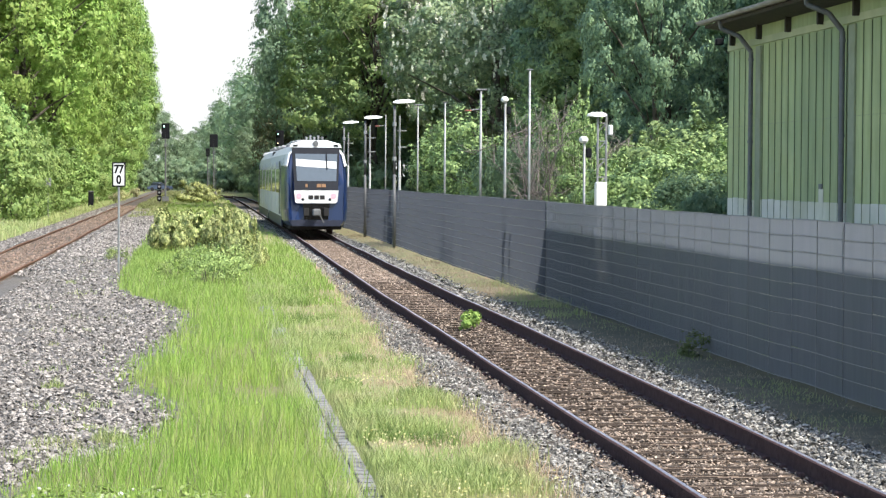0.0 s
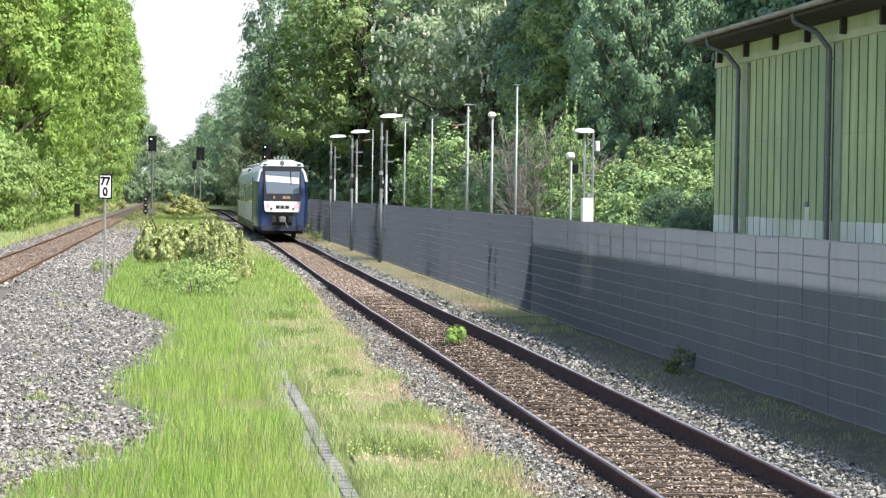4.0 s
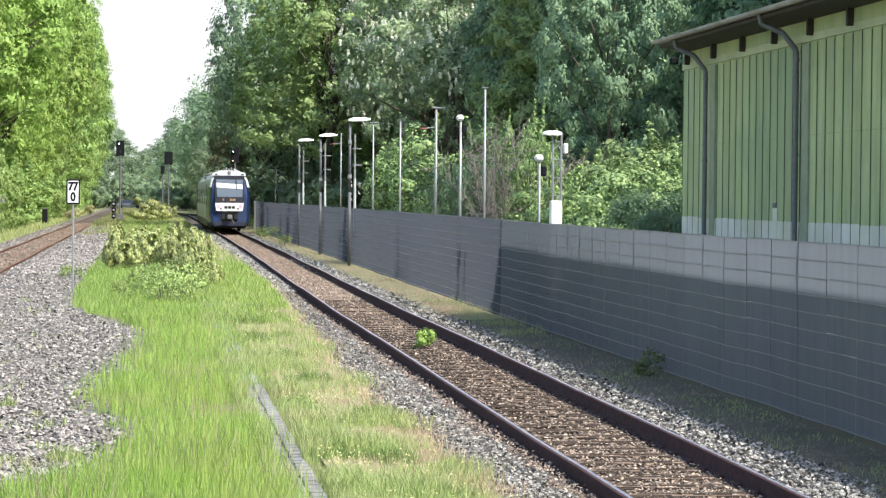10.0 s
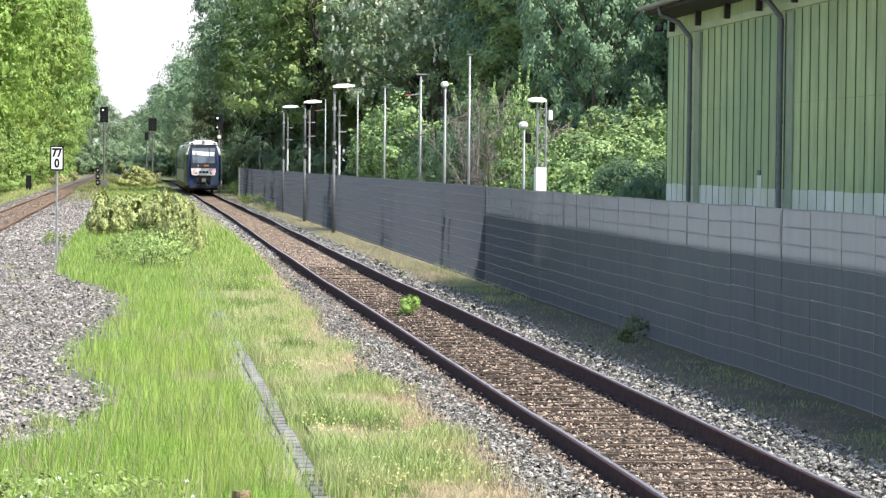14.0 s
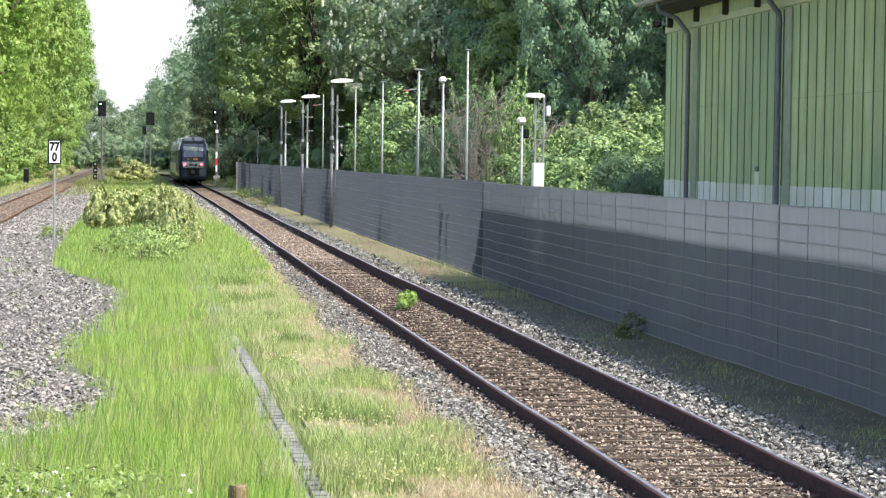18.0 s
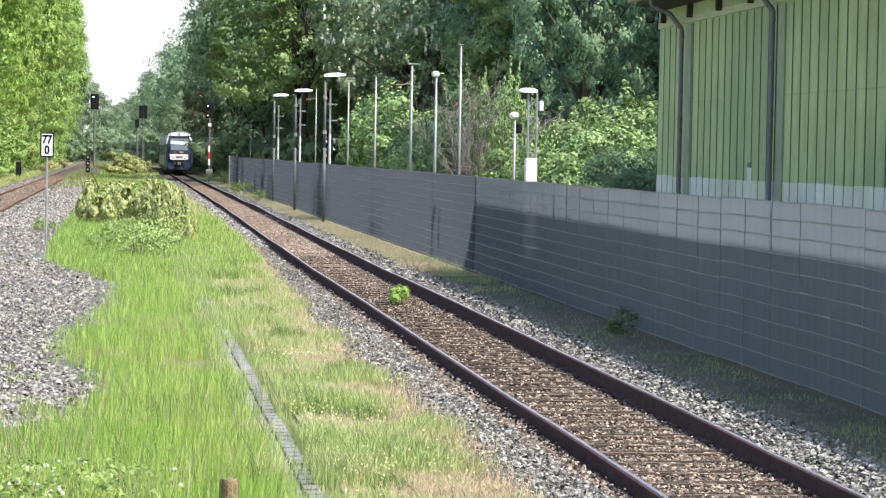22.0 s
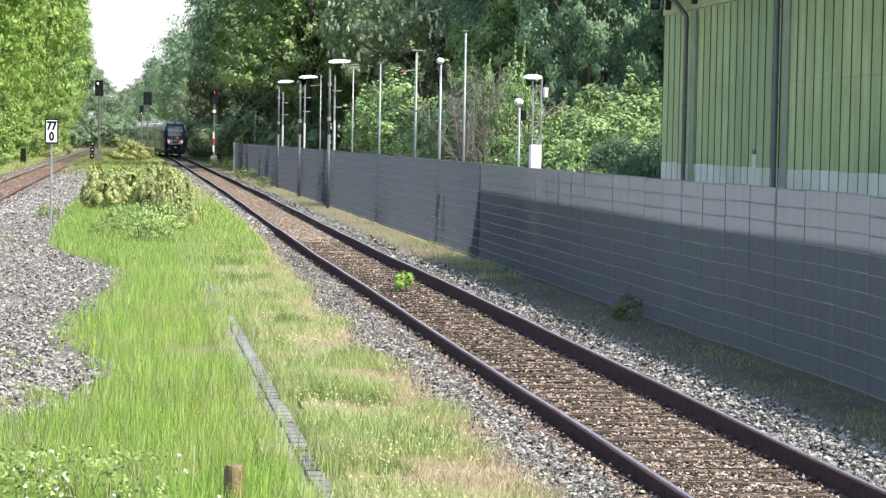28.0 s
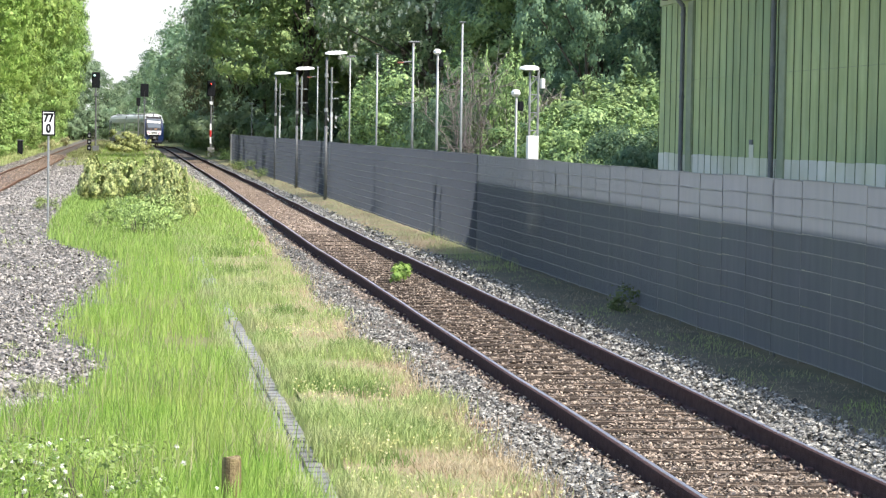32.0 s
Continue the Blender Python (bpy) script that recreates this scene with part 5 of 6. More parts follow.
shade_plant.matrix_basis = pose(7.2, 31.4, -0.12) @ Matrix.Diagonal((1.0, 1.0, 0.75, 1))
track_weed = make_shrub("bright green weed growing between the rails", 34, 0.15, 0.15, 34, 12, 0.06, LEAF_LIME, "weed", 0.08)
track_weed.matrix_basis = pose(4.75, 38.3, -0.16)


# ---- grass ----
def blades(name, pts, heights, width, mat, seed, label, bend=0.35):
    rng = np.random.default_rng(seed)
    n = len(pts)
    p = np.asarray(pts, float)
    h = np.asarray(heights, float)
    a = rng.random(n) * 6.283
    d = np.stack([np.cos(a), np.sin(a), np.zeros(n)], 1)
    w = np.stack([-np.sin(a + 0.7), np.cos(a + 0.7), np.zeros(n)], 1) * (width * (0.6 + 0.8 * rng.random(n)))[:, None]
    k = (bend * (0.2 + rng.random(n)) * h)[:, None]
    up = np.stack([np.zeros(n), np.zeros(n), h], 1)
    mid = p + up * 0.55 + d * k * 0.3
    tip = p + up + d * k
    v = np.stack([p - w, p + w, mid + w * 0.75, mid - w * 0.75, tip + w * 0.12, tip - w * 0.12], 1).reshape(-1, 3)
    o = np.arange(n)[:, None] * 6
    f = np.concatenate([o + np.array([0, 1, 2, 3]), o + np.array([3, 2, 4, 5])])
    return tagged(from_arrays(name, v, f, mat), label, "grass", kind="stuff")


def sow(n, x0, x1, y0, y1, seed, keep):
    """Points thinning out with distance."""
    rng = np.random.default_rng(seed)
    out = []
    for _ in range(n):
        u = rng.random()
        y = 1.0 / (1 / y0 + u * (1 / y1 - 1 / y0))
        x = x0 + (x1 - x0) * rng.random()
        h = keep(x, y, rng)
        if h:
            out.append((x, y, h))
    return out


def tall_keep(x, y, rng):
    if x < left_edge(y) + 0.1 + 0.22 * rng.normal():
        return 0
    if x > 1.2 + 0.07 * rng.normal() + 0.12 * rnd(0, y, 1.1, 8) + (0.5 if y > 28 else 0) * rng.random() and y < 46:
        return 0
    if x > 2.2 and rng.random() < 0.8:
        return 0
    d = 0.45 + 0.9 * rnd(x, y, 0.7, 2) + 0.5 * rnd(x, y, 2.5, 5)
    if rng.random() > d + 0.25:
        return 0
    edge = max(0.3, min(1.0, (x - left_edge(y)) / 0.6 + 0.35))
    return (0.07 + 0.22 * rng.random()) * edge * (1.0 + 0.5 * rnd(x, y, 0.5, 7)) * (1 if y < 45 else 0.8)


g = sow(150000, -2.2, 2.6, 12.5, 110, 41, tall_keep)
blades("tall_grass", [(x, y, -0.03) for x, y, h in g], [h for x, y, h in g], 0.0044, GRASS_TALL, 42, "tall fresh green grass between the tracks")


rngf = np.random.default_rng(161)
g = []
for _ in range(30000):
    y = 60 + 200 * rngf.random() ** 1.6
    x = -3.2 + 6.9 * rngf.random()
    if left_edge(y) + 0.1 < x < right_edge(y) - 0.1 and rngf.random() < 0.55 + rnd(x, y, 0.3, 19):
        g.append((x, y, 0.12 + 0.2 * rngf.random()))
for _ in range(30000):
    y = 42 + 36 * rngf.random()
    x = -2.2 + 5.5 * rngf.random()
    if left_edge(y) + 0.15 < x < right_edge(y) - 0.15 and rngf.random() < 0.75 + rnd(x, y, 0.5, 27):
        g.append((x, y, 0.10 + 0.16 * rngf.random()))
blades("strip_grass", [(x, y, -0.03) for x, y, h in g], [h for x, y, h in g], 0.010, GRASS_FRESH, 162, "green grass of the strip farther along", 0.5)


g = []
for _ in range(14000):
    y = -2 + 15 * rngf.random()
    x = -1.9 + 4.6 * rngf.random()
    if left_edge(y) + 0.2 < x and not 1.15 < x < 1.5:
        g.append((x, y, 0.08 + 0.16 * rngf.random()))
blades("platform_grass", [(x, y, -0.03) for x, y, h in g], [h for x, y, h in g], 0.006, GRASS_TALL, 163, "green grass near the platform end", 0.5)


def stem_keep(x, y, rng):
    if x < left_edge(y) + 0.15 or x > 1.25 or rng.random() > 0.25 + 1.2 * rnd(x, y, 0.8, 17):
        return 0
    return 0.3 + 0.2 * rng.random()


g = sow(9000, -2.0, 1.3, 12.5, 60, 141, stem_keep)
blades("grass_stems", [(x, y, -0.03) for x, y, h in g], [h for x, y, h in g], 0.003, GRASS_PALE, 142, "pale seed stems standing over the tall grass", 0.5)


rngd = np.random.default_rng(145)
g = []
for cx, cy in ((-0.1, 17.6), (0.15, 18.4), (0.5, 17.2), (0.35, 19.6), (-0.3, 19.2), (0.7, 15.6), (1.55, 16.6)):
    for _ in range(9):
        g.append((cx + 0.16 * rngd.normal(), cy + 0.25 * rngd.normal(), 0.34 + 0.2 * rngd.random()))
blades("sorrel_stems", [(x, y, -0.03) for x, y, h in g], [h for x, y, h in g], 0.004, GRASS_TUFT, 146, "dark upright sorrel stems in the tall grass", 0.15)


def short_keep(x, y, rng):
    if x < 1.0 or x > right_edge(y) + 0.12 * rng.normal():
        return 0
    if 1.2 < x < 1.44 + 0.06 * rnd(0, y, 2.0, 4) and y < 30 and rng.random() < 0.93:
        return 0
    d = rnd(x, y, 0.9, 12) + 0.3 * rnd(x, y, 3.1, 13) + (0.25 if x < 1.9 else -0.05 - 0.35 * max(0, x - 2.35))
    if rng.random() > 0.36 + d * 1.4:
        return 0
    return 0.05 + 0.10 * rng.random() + max(0, d) * 0.14


g = sow(90000, 1.0, 3.5, 13, 120, 43, short_keep)
blades("short_grass", [(x, y, -0.01) for x, y, h in g], [h for x, y, h in g], 0.0045, GRASS_SHORT, 44, "short patchy green grass beside the cable trough", 0.6)


def dry_keep(x, y, rng):
    if x < 1.6 or x > right_edge(y) + 0.15 * rng.normal():
        return 0
    d = -rnd(x, y, 0.9, 12) + 0.95 * (x - 2.3)
    if rng.random() > 0.45 + d * 1.4:
        return 0
    return 0.025 + 0.07 * rng.random()


g = sow(76000, 1.45, 3.6, 13, 120, 45, dry_keep)
blades("dry_grass", [(x, y, -0.01) for x, y, h in g], [h for x, y, h in g], 0.004, GRASS_DRY, 46, "short straw-coloured dry grass beside the ballast", 0.9)
g = sow(24000, 6.35, 7.38, 13, 158, 47, lambda x, y, rng: (0.03 + 0.07 * rng.random()) if rng.random() < 0.12 + rnd(x, y, 0.8, 15) + (0.1 if x > 6.9 else 0) else 0)
rngq = np.random.default_rng(191)
for _ in range(2600):
    y = 40 + 13 * rngq.random()
    x = 6.45 + 0.92 * rngq.random()
    if rngq.random() < 0.25 + 1.4 * rnd(x, y, 0.7, 37):
        g.append((x, y, 0.10 + 0.16 * rngq.random()))
blades("fence_grass", [(x, y, -0.12) for x, y, h in g], [h for x, y, h in g], 0.004, GRASS_SHORT, 48, "thin grass along the foot of the fence", 0.6)
g = sow(22000, 6.3, 7.38, 13, 158, 147, lambda x, y, rng: (0.02 + 0.06 * rng.random()) if rng.random() < 0.35 - rnd(x, y, 0.8, 15) else 0)
rngv = np.random.default_rng(171)
for _ in range(16000):
    y = 46 + 112 * rngv.random() ** 1.6
    x = 6.3 + 1.06 * rngv.random() + turnout(y) - 4.72
    if x < 7.38 and rngv.random() < 0.6 - 0.5 * rnd(x, y, 0.6, 15):
        g.append((x, y, 0.05 + 0.10 * rngv.random()))
blades("dry_fence_grass", [(x, y, -0.12) for x, y, h in g], [h for x, y, h in g], 0.0035, GRASS_DRY, 148, "thin dry straw-coloured grass along the foot of the fence", 0.8)
g = sow(16000, -3.4, -0.2, 13, 70, 49, lambda x, y, rng: (0.04 + 0.08 * rng.random()) if rnd(x, y, 1.1, 21) > 0.47 and x < left_edge(y) + 0.2 else 0)
blades("gravel_weeds", [(x, y, -0.04) for x, y, h in g], [h for x, y, h in g], 0.005, GRASS_SHORT, 50, "sparse weeds in the gravel", 0.6)
g = sow(7000, -4.3, -2.6, 135, 230, 151, lambda x, y, rng: 0.12 + 0.2 * rng.random() if rnd(x, y * 0.4, 0.9, 23) + 0.3 * rng.random() > 0.45 - 0.004 * (y - 135) else 0)
blades("strip_weeds", [(x, y, -0.03) for x, y, h in g], [h for x, y, h in g], 0.014, GRASS_SHORT, 152, "tufts of weeds beside the other track", 0.5)
g = sow(12000, -4.6, -2.3, 170, 345, 153, lambda x, y, rng: 0.15 + 0.25 * rng.random() if rnd(x, y * 0.3, 0.9, 29) + 0.4 * rng.random() > 0.2 - 0.002 * (y - 170) else 0)
blades("far_strip_grass", [(x, y, -0.03) for x, y, h in g], [h for x, y, h in g], 0.02, GRASS_SHORT, 154, "rough grass growing over the gravel far along", 0.5)
g = sow(26000, -10.5, -7.2, 60, 300, 51, lambda x, y, rng: 0.2 + 0.3 * rng.random() if x < -7.45 + 0.25 * rng.normal() else 0)
blades("verge_grass", [(x, y, 0.0) for x, y, h in g], [h * 0.8 for x, y, h in g], 0.016, GRASS_SHORT, 52, "green verge grass beyond the other track", 0.5)


def tufts(name, places, mat, width, seed, label, base):
    """Dense round tufts of grass: x, y, radius, height, blades."""
    rng = np.random.default_rng(seed)
    pts, hs = [], []
    for x, y, r, h, n in places:
        for _ in range(n):
            a, q = rng.random() * 6.283, r * math.sqrt(rng.random())
            pts.append((x + q * math.cos(a), y + 1.6 * q * math.sin(a), base))
            hs.append(h * (0.4 + 0.7 * rng.random()) * (1.15 - 0.6 * q / r))
    return blades(name, pts, hs, width, mat, seed + 1, label, 0.6)


GRAVEL_TUFTS = [(-1.68, 26.4, 0.14, 0.16, 120), (-1.26, 25.1, 0.12, 0.1, 90), (-1.3, 20.6, 0.3, 0.14, 160), (-0.8, 20.9, 0.2, 0.2, 240), (-1.7, 19.8, 0.3, 0.14, 140), (-1.05, 22.0, 0.15, 0.1, 70), (-2.1, 33.0, 0.12, 0.1, 50), (-2.9, 52.0, 0.15, 0.14, 60)]
verge_tufts = [(2.54, 24.6, 0.30, 0.2, 420), (1.82, 20.8, 0.26, 0.18, 380), (2.23, 20.5, 0.30, 0.18, 420), (2.1, 29.3, 0.34, 0.2, 420), (2.4, 17.6, 0.28, 0.18, 380), (1.8, 26.2, 0.2, 0.16, 260), (2.05, 33.5, 0.3, 0.2, 300), (1.75, 37.5, 0.35, 0.24, 360), (2.3, 38.5, 0.2, 0.16, 180), (1.9, 42.5, 0.4, 0.26, 400), (2.2, 47.0, 0.35, 0.26, 300), (1.95, 16.2, 0.2, 0.14, 260)]
tufts("grass_tufts", verge_tufts, GRASS_TUFT, 0.005, 201, "darker green grass tufts on the dry verge", -0.01)
tufts("gravel_tufts", GRAVEL_TUFTS, GRASS_SHORT, 0.005, 203, "small green and yellow tufts growing in the gravel", -0.04)


def flowers(name, n, region, seed, mat, size, zlo, zhi, label, keep):
    rng = np.random.default_rng(seed)
    c = []
    for x, y, h in sow(n, *region, seed, keep):
        c.append((x, y, zlo + (zhi - zlo) * rng.random()))
    v, f = leaf_cloud(rng, c, np.full(len(c), size * 0.6), 5, size, 0.5)
    return tagged(from_arrays(name, v, f, mat), label, "flowers", kind="stuff")


flowers("yellow_flowers", 3400, (1.55, 2.9, 13, 60), 61, YELLOW, 0.013, 0.07, 0.15, "small pale yellow flowers in the short grass", lambda x, y, rng: rng.random() < max(0, rnd(x, y, 0.6, 31)) * 1.4)


# ---- sleepers, clips and stones ----
bm = B()
for a, w in ((-0.09, 0.055), (-0.02, 0.05), (0.035, 0.03), (0.09, 0.05)):
    box(bm, (0, a, -0.221 + a * 0.03), (2.5, w, 0.10), 0.006)
sleeper = part("sleeper", bm, SLEEPER, main_track)
sleeper.matrix_basis = pose(turnout(6.0), 6.0, 0)
bm = B()
for a, x0, x1 in ((-0.125, -0.66, 0.20), (-0.115, 0.28, 0.66), (-0.035, -0.5, -0.1), (0.0, 0.1, 0.5), (0.075, -0.40, 0.62)):
    box(bm, ((x0 + x1) / 2, a, -0.1715), (x1 - x0, 0.014, 0.02), 0.004)
crack = part("split_edge", bm, TAR, main_track, "dark tarry split edges of the sleeper")
crack.matrix_basis = pose(turnout(6.0), 6.0, 0)
bm = B()
box(bm, (0, 0, -0.16), (0.06, 0.09, 0.05), 0.01)
clip = part("rail_clip", bm, RUST, main_track)
clip.matrix_basis = pose(turnout(6.0) - 0.8385, 6.0, 0)
for i in range(1, 290):
    y = 6.0 + 0.6 * i
    m = pose(turnout(y) + 0.02 * rnd(i, 0, 1.9), y, 0.012 * rnd(i, 0, 1.1) - 0.002, 0, 0, 0.8 * rnd(i, 7, 1.3))
    same("sleeper", sleeper.data, main_track, m)
    if y < 58:
        same("split_edge", crack.data, main_track, m @ pose(0, 0, -0.009 * max(0.0, min(1.0, (y - 26) / 26))))
    if 12 < y < 54:
        for a in (-0.8385, -0.6685, 0.6685, 0.8385):
            same("rail_clip", clip.data, main_track, m @ pose(a, 0, 0))


def stones(name, pts, sizes, mat, seed, label):
    """Broken stones: squashed, jittered octahedra."""
    rng = np.random.default_rng(seed)
    p = np.asarray(pts, float)
    n = len(p)
    base = np.array([(1, 0, 0), (0, 1, 0), (-1, 0, 0), (0, -1, 0), (0, 0, 0.8), (0, 0, -0.8), (0.6, 0.6, 0.5), (-0.6, -0.5, 0.5)], float)
    fidx = np.array([(0, 6, 4), (6, 1, 4), (1, 2, 4), (2, 7, 4), (7, 3, 4), (3, 0, 4), (0, 1, 6), (2, 3, 7)])
    q = base[None] * (0.75 + 0.5 * rng.random((n, 8, 1)))
    q = q * (0.55 + 0.8 * rng.random((n, 1, 3))) * np.array([1.1, 0.95, 0.85])
    a, b = rng.random(n) * 6.283, rng.normal(size=n) * 0.6
    ca, sa, cb, sb = np.cos(a), np.sin(a), np.cos(b), np.sin(b)
    x, y, z = q[..., 0], q[..., 1], q[..., 2]
    y, z = y * cb[:, None] - z * sb[:, None], y * sb[:, None] + z * cb[:, None]
    x, y = x * ca[:, None] - y * sa[:, None], x * sa[:, None] + y * ca[:, None]
    q = np.stack([x, y, z], 2) * np.asarray(sizes)[:, None, None] + p[:, None, :]
    f = (np.arange(n)[:, None, None] * 8 + fidx[None]).reshape(-1, 3)
    return tagged(from_arrays(name, q.reshape(-1, 3), f, mat), label, "stones", kind="stuff")


def scatter(n, x0, x1, y0, y1, seed, keep, z, s0, s1):
    rng = np.random.default_rng(seed)
    pts, sz = [], []
    for _ in range(n):
        y = 1.0 / (1 / y0 + rng.random() * (1 / y1 - 1 / y0))
        x = x0 + (x1 - x0) * rng.random()
        if keep(x, y, rng):
            pts.append((x, y, z(x, y) + 0.015 * rng.normal()))
            sz.append((s0 + (s1 - s0) * rng.random() ** 1.6) * (1 + max(0, y - 30) * 0.008))
    return pts, sz


pts, sz = scatter(27000, 2.6, 3.9, 12.5, 80, 71, lambda x, y, r: x > right_edge(y) - 0.1 + 0.12 * r.normal(), lambda x, y: -0.15 + 0.06 * max(0, 3.5 - x), 0.010, 0.029)
inner = [i for i, q in enumerate(pts) if q[0] > 3.68 + 0.15 * rnd(q[0], q[1], 1.5, 3)]
outer = sorted(set(range(len(pts))) - set(inner))
stones("ballast_stones", [pts[i] for i in outer], [sz[i] for i in outer], STONE_GREY, 72, "loose grey ballast stones on the shoulder")
stones("ballast_stones", [pts[i] for i in inner], [sz[i] * 0.8 for i in inner], STONE_BROWN, 70, "brown dusted ballast stones beside the rail")
pts, sz = scatter(25000, 5.58, 6.5, 12.5, 90, 73, lambda x, y, r: x < 6.30 + 0.08 * r.normal() + 0.1 * rnd(x, y, 0.9), lambda x, y: -0.13 + 0.06 * min(1, max(0, (x - 5.75) / 0.4)), 0.011, 0.031)
stones("ballast_stones", pts, sz, STONE_GREY, 74, "loose grey ballast stones between rail and fence")
pts, sz = scatter(44000, 4.02, 5.4, 12.5, 75, 75, lambda x, y, r: (((y - 6.0) / 0.6 + 0.5) % 1 < 0.27) or ((y - 6.0) / 0.6 + 0.5) % 1 > 0.73 or r.random() < (0.3 if y < 30 else 0.6), lambda x, y: -0.186, 0.008, 0.023)
rngb = np.random.default_rng(175)
for _ in range(14000):
    y = 56 + 114 * float(rngb.random()) ** 1.5
    pts.append((turnout(y) - 0.66 + 1.32 * float(rngb.random()), y, -0.19))
    sz.append(0.016 + 0.02 * float(rngb.random()))
stones("ballast_stones", pts, sz, STONE_BROWN, 76, "rust-dusted small stones between the rails")
pts, sz = scatter(56000, -4.0, 0.2, 18, 95, 77, lambda x, y, r: x < left_edge(y) + 0.15 * r.normal(), lambda x, y: -0.03 + 0.02 * rnd(x, y, 1.2), 0.014, 0.036)
rngb = np.random.default_rng(177)
for _ in range(9000):
    y = 70 + 130 * float(rngb.random()) ** 1.4
    x = -4.1 + 2.4 * float(rngb.random())
    if x < left_edge(y):
        pts.append((x, y, -0.03))
        sz.append(0.025 + 0.035 * float(rngb.random()))
stones("gravel_stones", pts, sz, STONE_GRAVEL, 78, "loose pale gravel stones")


for x0, x1, seed in ((2.65, 3.95, 171), (5.55, 6.45, 173)):
    rngs = np.random.default_rng(seed)
    ys_s = 60 + 120 * rngs.random(6500) ** 1.4
    pts = np.stack([x0 + (x1 - x0) * rngs.random(6500) + np.array([turnout(q) - 4.72 for q in ys_s]), ys_s, np.full(6500, -0.15)], 1)
    stones("far_ballast_stones", pts, 0.025 + 0.03 * rngs.random(6500), STONE_GREY, seed + 1, "grey ballast stones farther along the track")


rngs = np.random.default_rng(181)
pts, sz = [], []
for _ in range(9000):
    y = 55 + 130 * float(rngs.random()) ** 1.5
    pts.append((LEFT_X - 0.68 + 1.36 * float(rngs.random()), y, 0.01))
    sz.append(0.016 + 0.022 * float(rngs.random()))
stones("side_track_stones", pts, sz, STONE_RUSTY, 182, "rusty brown stones between the rails of the other track")
pts, sz = [], []
for _ in range(9000):
    y = 55 + 130 * float(rngs.random()) ** 1.5
    x = -7.3 + 3.4 * float(rngs.random())
    if abs(x - LEFT_X) > 0.85:
        pts.append((x, y, -0.02 + (0.03 if abs(x - LEFT_X) < 1.2 else 0)))
        sz.append(0.02 + 0.03 * float(rngs.random()))
stones("gravel_stones", pts, sz, STONE_GRAVEL, 183, "loose grey gravel beside the other track")


# ---- small things by the platform ----
bm = B()
ring = []
for z, r in ((-0.1, 0.068), (0.02, 0.066), (0.30, 0.063), (0.325, 0.058)):
    ring.append([(r * (1 + 0.06 * math.sin(3 * a)) * math.cos(a), r * math.sin(a), z + (0.01 * math.sin(2 * a) if z > 0.3 else 0)) for a in [k * math.pi / 7 for k in range(14)]])
loft(bm, ring)
st = thing("wooden_stump", "short weathered wooden post stump in the grass", "post", pose(0.69, 14.2, 0.03))
part("stump", bm, OLD_WOOD, st)
flower_weed = make_shrub("leafy weed with small white flowers near the platform end", 81, 0.42, 0.22, 20, 18, 0.026, LEAF_WEED, "weed", 0.12)
rngw = np.random.default_rng(82)
c = rngw.normal(size=(10, 3)) * np.array([0.28, 0.28, 0.08]) + np.array([0.0, 0, 0.34])
v, f = leaf_cloud(rngw, c, np.full(10, 0.012), 6, 0.02)
tagged(from_arrays("blossom", v, f, BLOSSOM, flower_weed, "small white flowers"), kind="stuff")
flower_weed.matrix_basis = pose(-0.15, 13.9, 0)
for x, y, k in ((-0.65, 13.7, 1.0), (-0.35, 14.6, 0.8), (-0.95, 14.3, 0.9), (0.1, 13.3, 0.7), (-0.8, 15.2, 0.7), (-0.45, 13.2, 0.9)):
    plant(flower_weed, x, y, k)


def van():
    v = thing("van", "white delivery van on the crossing road far off", "van", pose(119, 372, -0.02))
    bm = B()
    loft(bm, [[(x, y * w, z) for x, z in ((-2.4, 0.4), (2.4, 0.4), (2.4, 2.15), (-0.9, 2.2), (-1.55, 1.35), (-2.35, 1.15))] for y, w in ((-0.95, 1), (0.95, 1))])
    part("body", bm, WHITE, v)
    bm = B()
    loft(bm, [[(x, y, z) for x, z in ((-1.45, 1.38), (-0.55, 1.38), (-0.55, 1.95), (-0.95, 1.95))] for y in (-0.965, 0.965)])
    part("side_window", bm, GLASS, v)
    for x in (-1.55, 1.45):
        for y in (-0.86, 0.86):
            bm = B()
            tube(bm, (x, y - 0.1, 0.33), (x, y + 0.1, 0.33), 0.33, n=18)
            part("wheel", bm, UNDER, v, "black tyre")
    return v


def car(colour, label):
    c = thing("car", label, "car", pose(0, 372, -0.02))
    bm = B()
    lower = [(-2.1, 0.3), (2.1, 0.3), (2.15, 0.62), (2.0, 0.82), (1.1, 0.92), (-1.7, 0.95), (-2.1, 0.85), (-2.15, 0.5)]
    loft(bm, [[(x * w, y, z) for x, z in lower] for y, w in ((-0.86, 0.97), (-0.8, 1), (0.8, 1), (0.86, 0.97))])
    part("body", bm, colour, c)
    bm = B()
    loft(bm, [[(x, y * w, z) for x, w, z in ((-1.75, 1, 0.94), (1.05, 1, 0.92), (0.35, 0.84, 1.4), (-1.25, 0.84, 1.42))] for y in (-0.8, 0.8)])
    part("cabin_glass", bm, GLASS, c)
    bm = B()
    loft(bm, [[(x, y, z) for x, z in ((-1.3, 1.4), (0.4, 1.38), (0.2, 1.46), (-1.1, 1.47))] for y in (-0.7, 0.7)])
    part("roof", bm, colour, c)
    for x in (-1.3, 1.3):
        for y in (-0.78, 0.78):
            bm = B()
            tube(bm, (x, y - 0.1, 0.31), (x, y + 0.1, 0.31), 0.31, n=16)
            part("wheel", bm, UNDER, c, "black tyre")
    return c


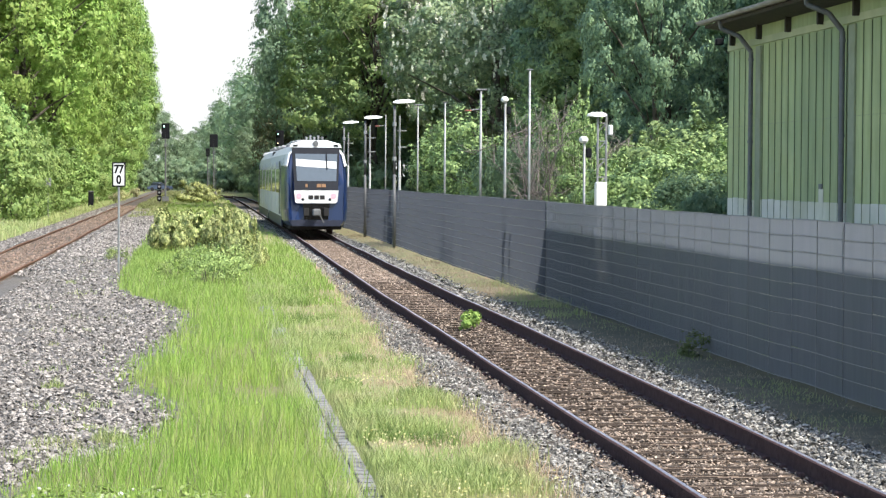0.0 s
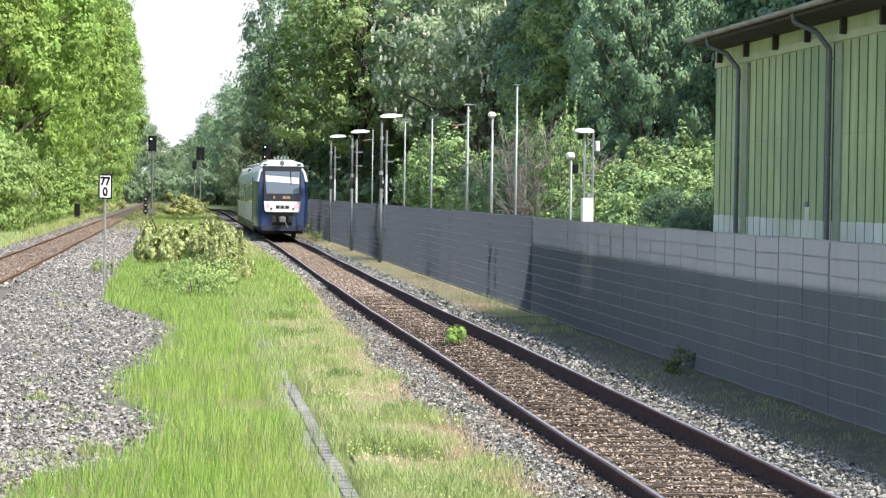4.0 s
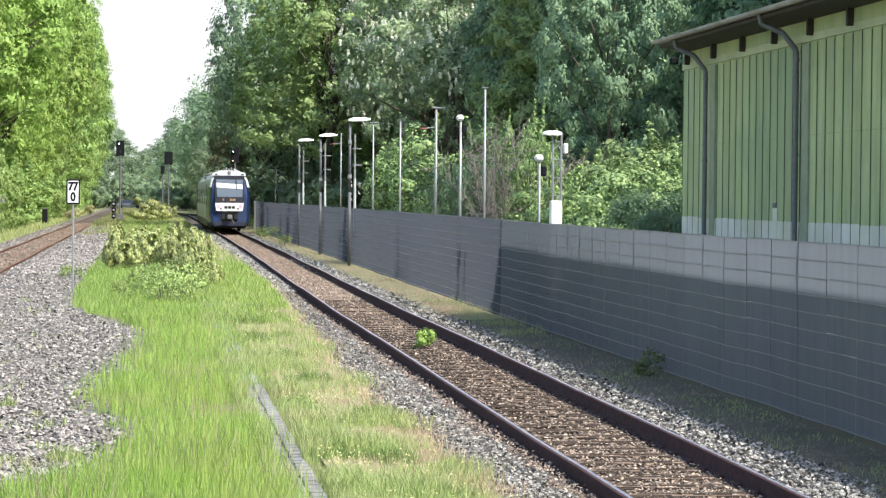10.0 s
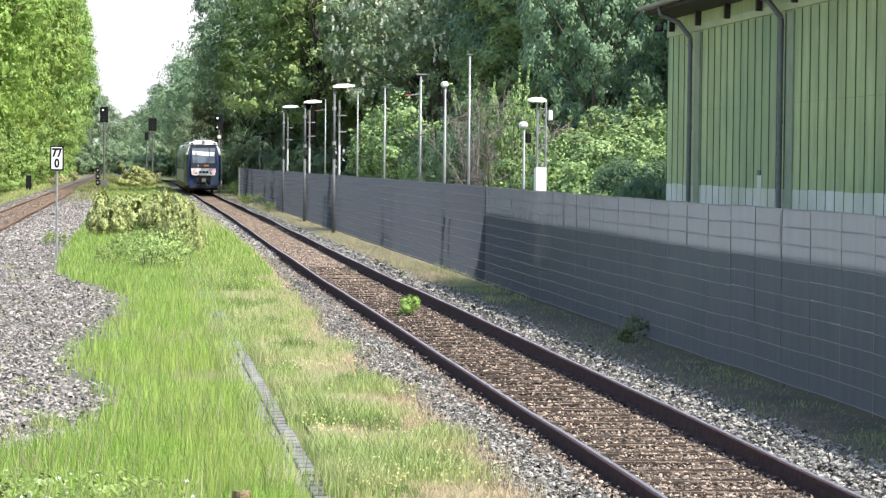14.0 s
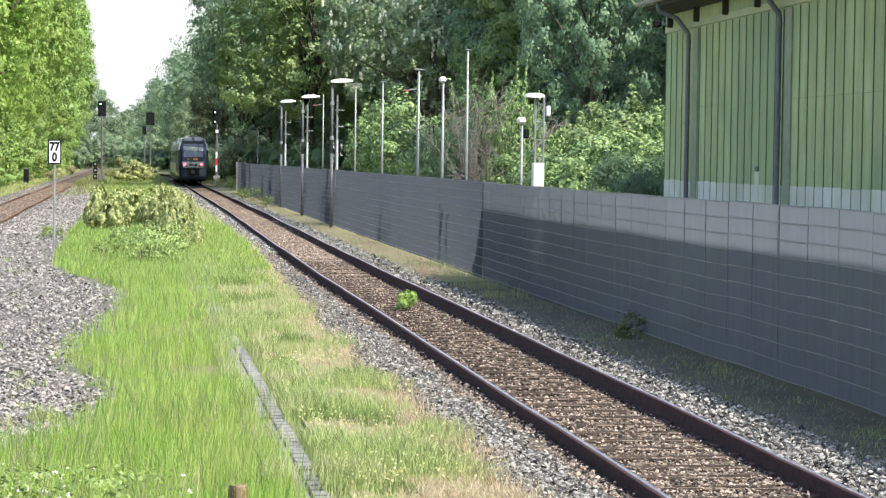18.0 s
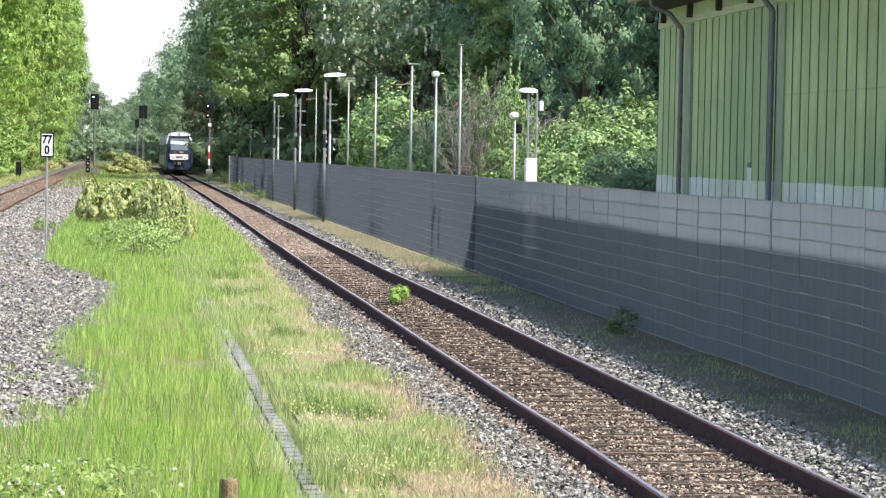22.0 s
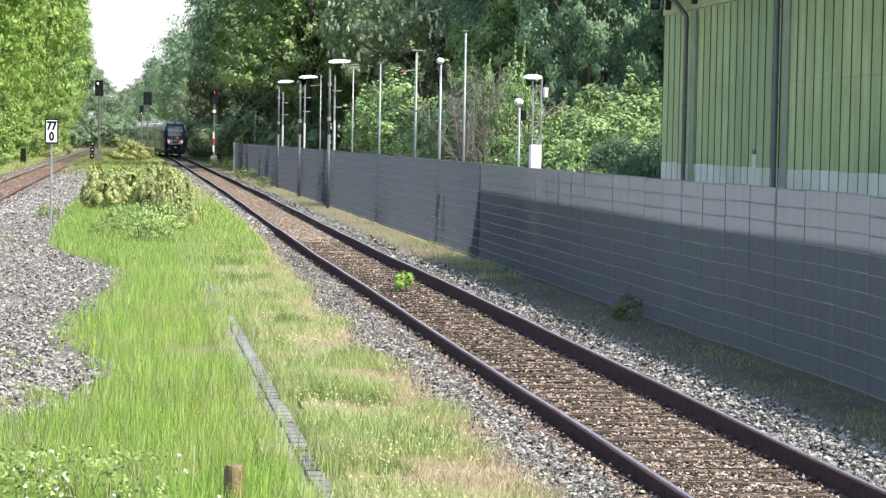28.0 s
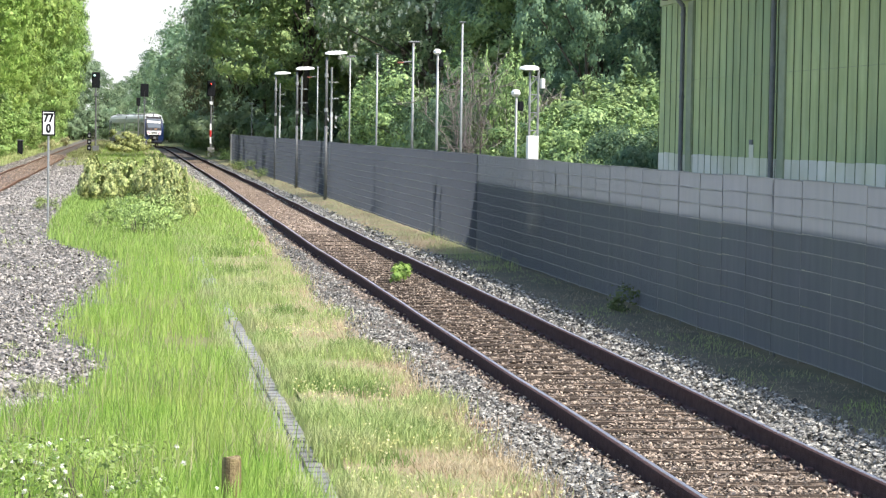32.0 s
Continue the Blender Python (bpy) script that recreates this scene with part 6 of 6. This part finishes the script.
BLUE_CAR = car(plain("blue_grey_car_paint", (0.10, 0.14, 0.22), 0.3, 0.2, 0.5), "blue-grey car on the crossing road far off")
SILVER_CAR = car(plain("silver_car_paint", (0.50, 0.52, 0.55), 0.3, 0.4, 0.5), "silver car on the crossing road far off")
DARK_CAR = car(plain("dark_car_paint", (0.03, 0.035, 0.06), 0.3, 0.1, 0.5), "dark blue car on the crossing road far off")
GREY_CAR = car(plain("grey_car_paint", (0.22, 0.24, 0.28), 0.3, 0.3, 0.5), "grey car on the crossing road far off")
far_van = van()
build_sheet("road", [-160, -60, -20, -8, 8, 20, 60, 160], [369.2, 372, 374.8], lambda x, y: -0.02, material("road_asphalt", (0.05, 0.05, 0.052), (0.085, 0.085, 0.085), 8.0, 0.9), "grey asphalt crossing road far down the line", category="road")
for i in range(16):
    plant(far_scrub, 1.9 + 0.62 * i, 360 + 5 * float(rng0.random()), 0.75 + 0.3 * float(rng0.random()))


def motions():
    """The train draws away and crosses to the other line; the signal falls to red behind it."""
    def heading(a, b):
        xa, xb = turnout(a), turnout(b)
        return xa, math.degrees(math.atan2(-(xb - xa), b - a))
    rear_rows, front_rows = [], []
    for t in range(0, 33):
        y = 92 + 4.9 * t + 0.035 * t * t
        x, w = heading(y, y + 20.6)
        rear_rows.append((t, pose(x, y, 0, 0, 0, w)))
        x, w = heading(y + 41.8, y + 21.2)
        front_rows.append((t, pose(x, y + 41.8, 0, 0, 0, w)))
    walk(rear_car, rear_rows)
    walk(front_car, front_rows)
    walk(far_van, [(t, pose(x, 372, -0.02)) for t, x in ((0, 119.2), (8, 71.2), (16, 23.2), (20.2, -2.0), (20.6, -5.4), (21.0, -11.8), (32, -150))])
    walk(BLUE_CAR, [(t, pose(x, 373.4, -0.02)) for t, x in ((0, -6), (0.4, -3.6), (1.0, -2.3), (1.6, -1.0), (2.2, 2.5), (5, 19), (32, 150))])
    walk(GREY_CAR, [(t, pose(-2.6 + 4.5 * (t - 10.2), 373.4, -0.02)) for t in (0, 10.2, 20, 32)])
    walk(SILVER_CAR, [(t, pose(-2.9 + 6.3 * (t - 12.0), 373.4, -0.02)) for t in (0, 12, 20, 32)])
    walk(DARK_CAR, [(t, pose(-3.2 + 5.0 * (t - 13.6), 373.4, -0.02)) for t in (0, 13.6, 20, 32)])
    # the flaps swing in place of lamps switching on and off
    for sh, lx, lz in OFF_FLAPS:
        red = sh.name.startswith("red")
        shut, up = pose(lx, -0.19, lz + 0.15), pose(lx, -0.19, lz + 0.15, -80, 0, 0)
        before, after = (shut, up) if red else (up, shut)
        walk(sh, [(0, before), (22.4, before), (22.6, after), (32, after)])
    shut, up = pose(0, -0.19, 5.25), pose(0, -0.19, 5.25, -80, 0, 0)
    walk(SMALL_OFF_FLAP, [(0, shut), (24.4, shut), (24.6, up), (29.0, up), (29.2, shut), (32, shut)])


motions()
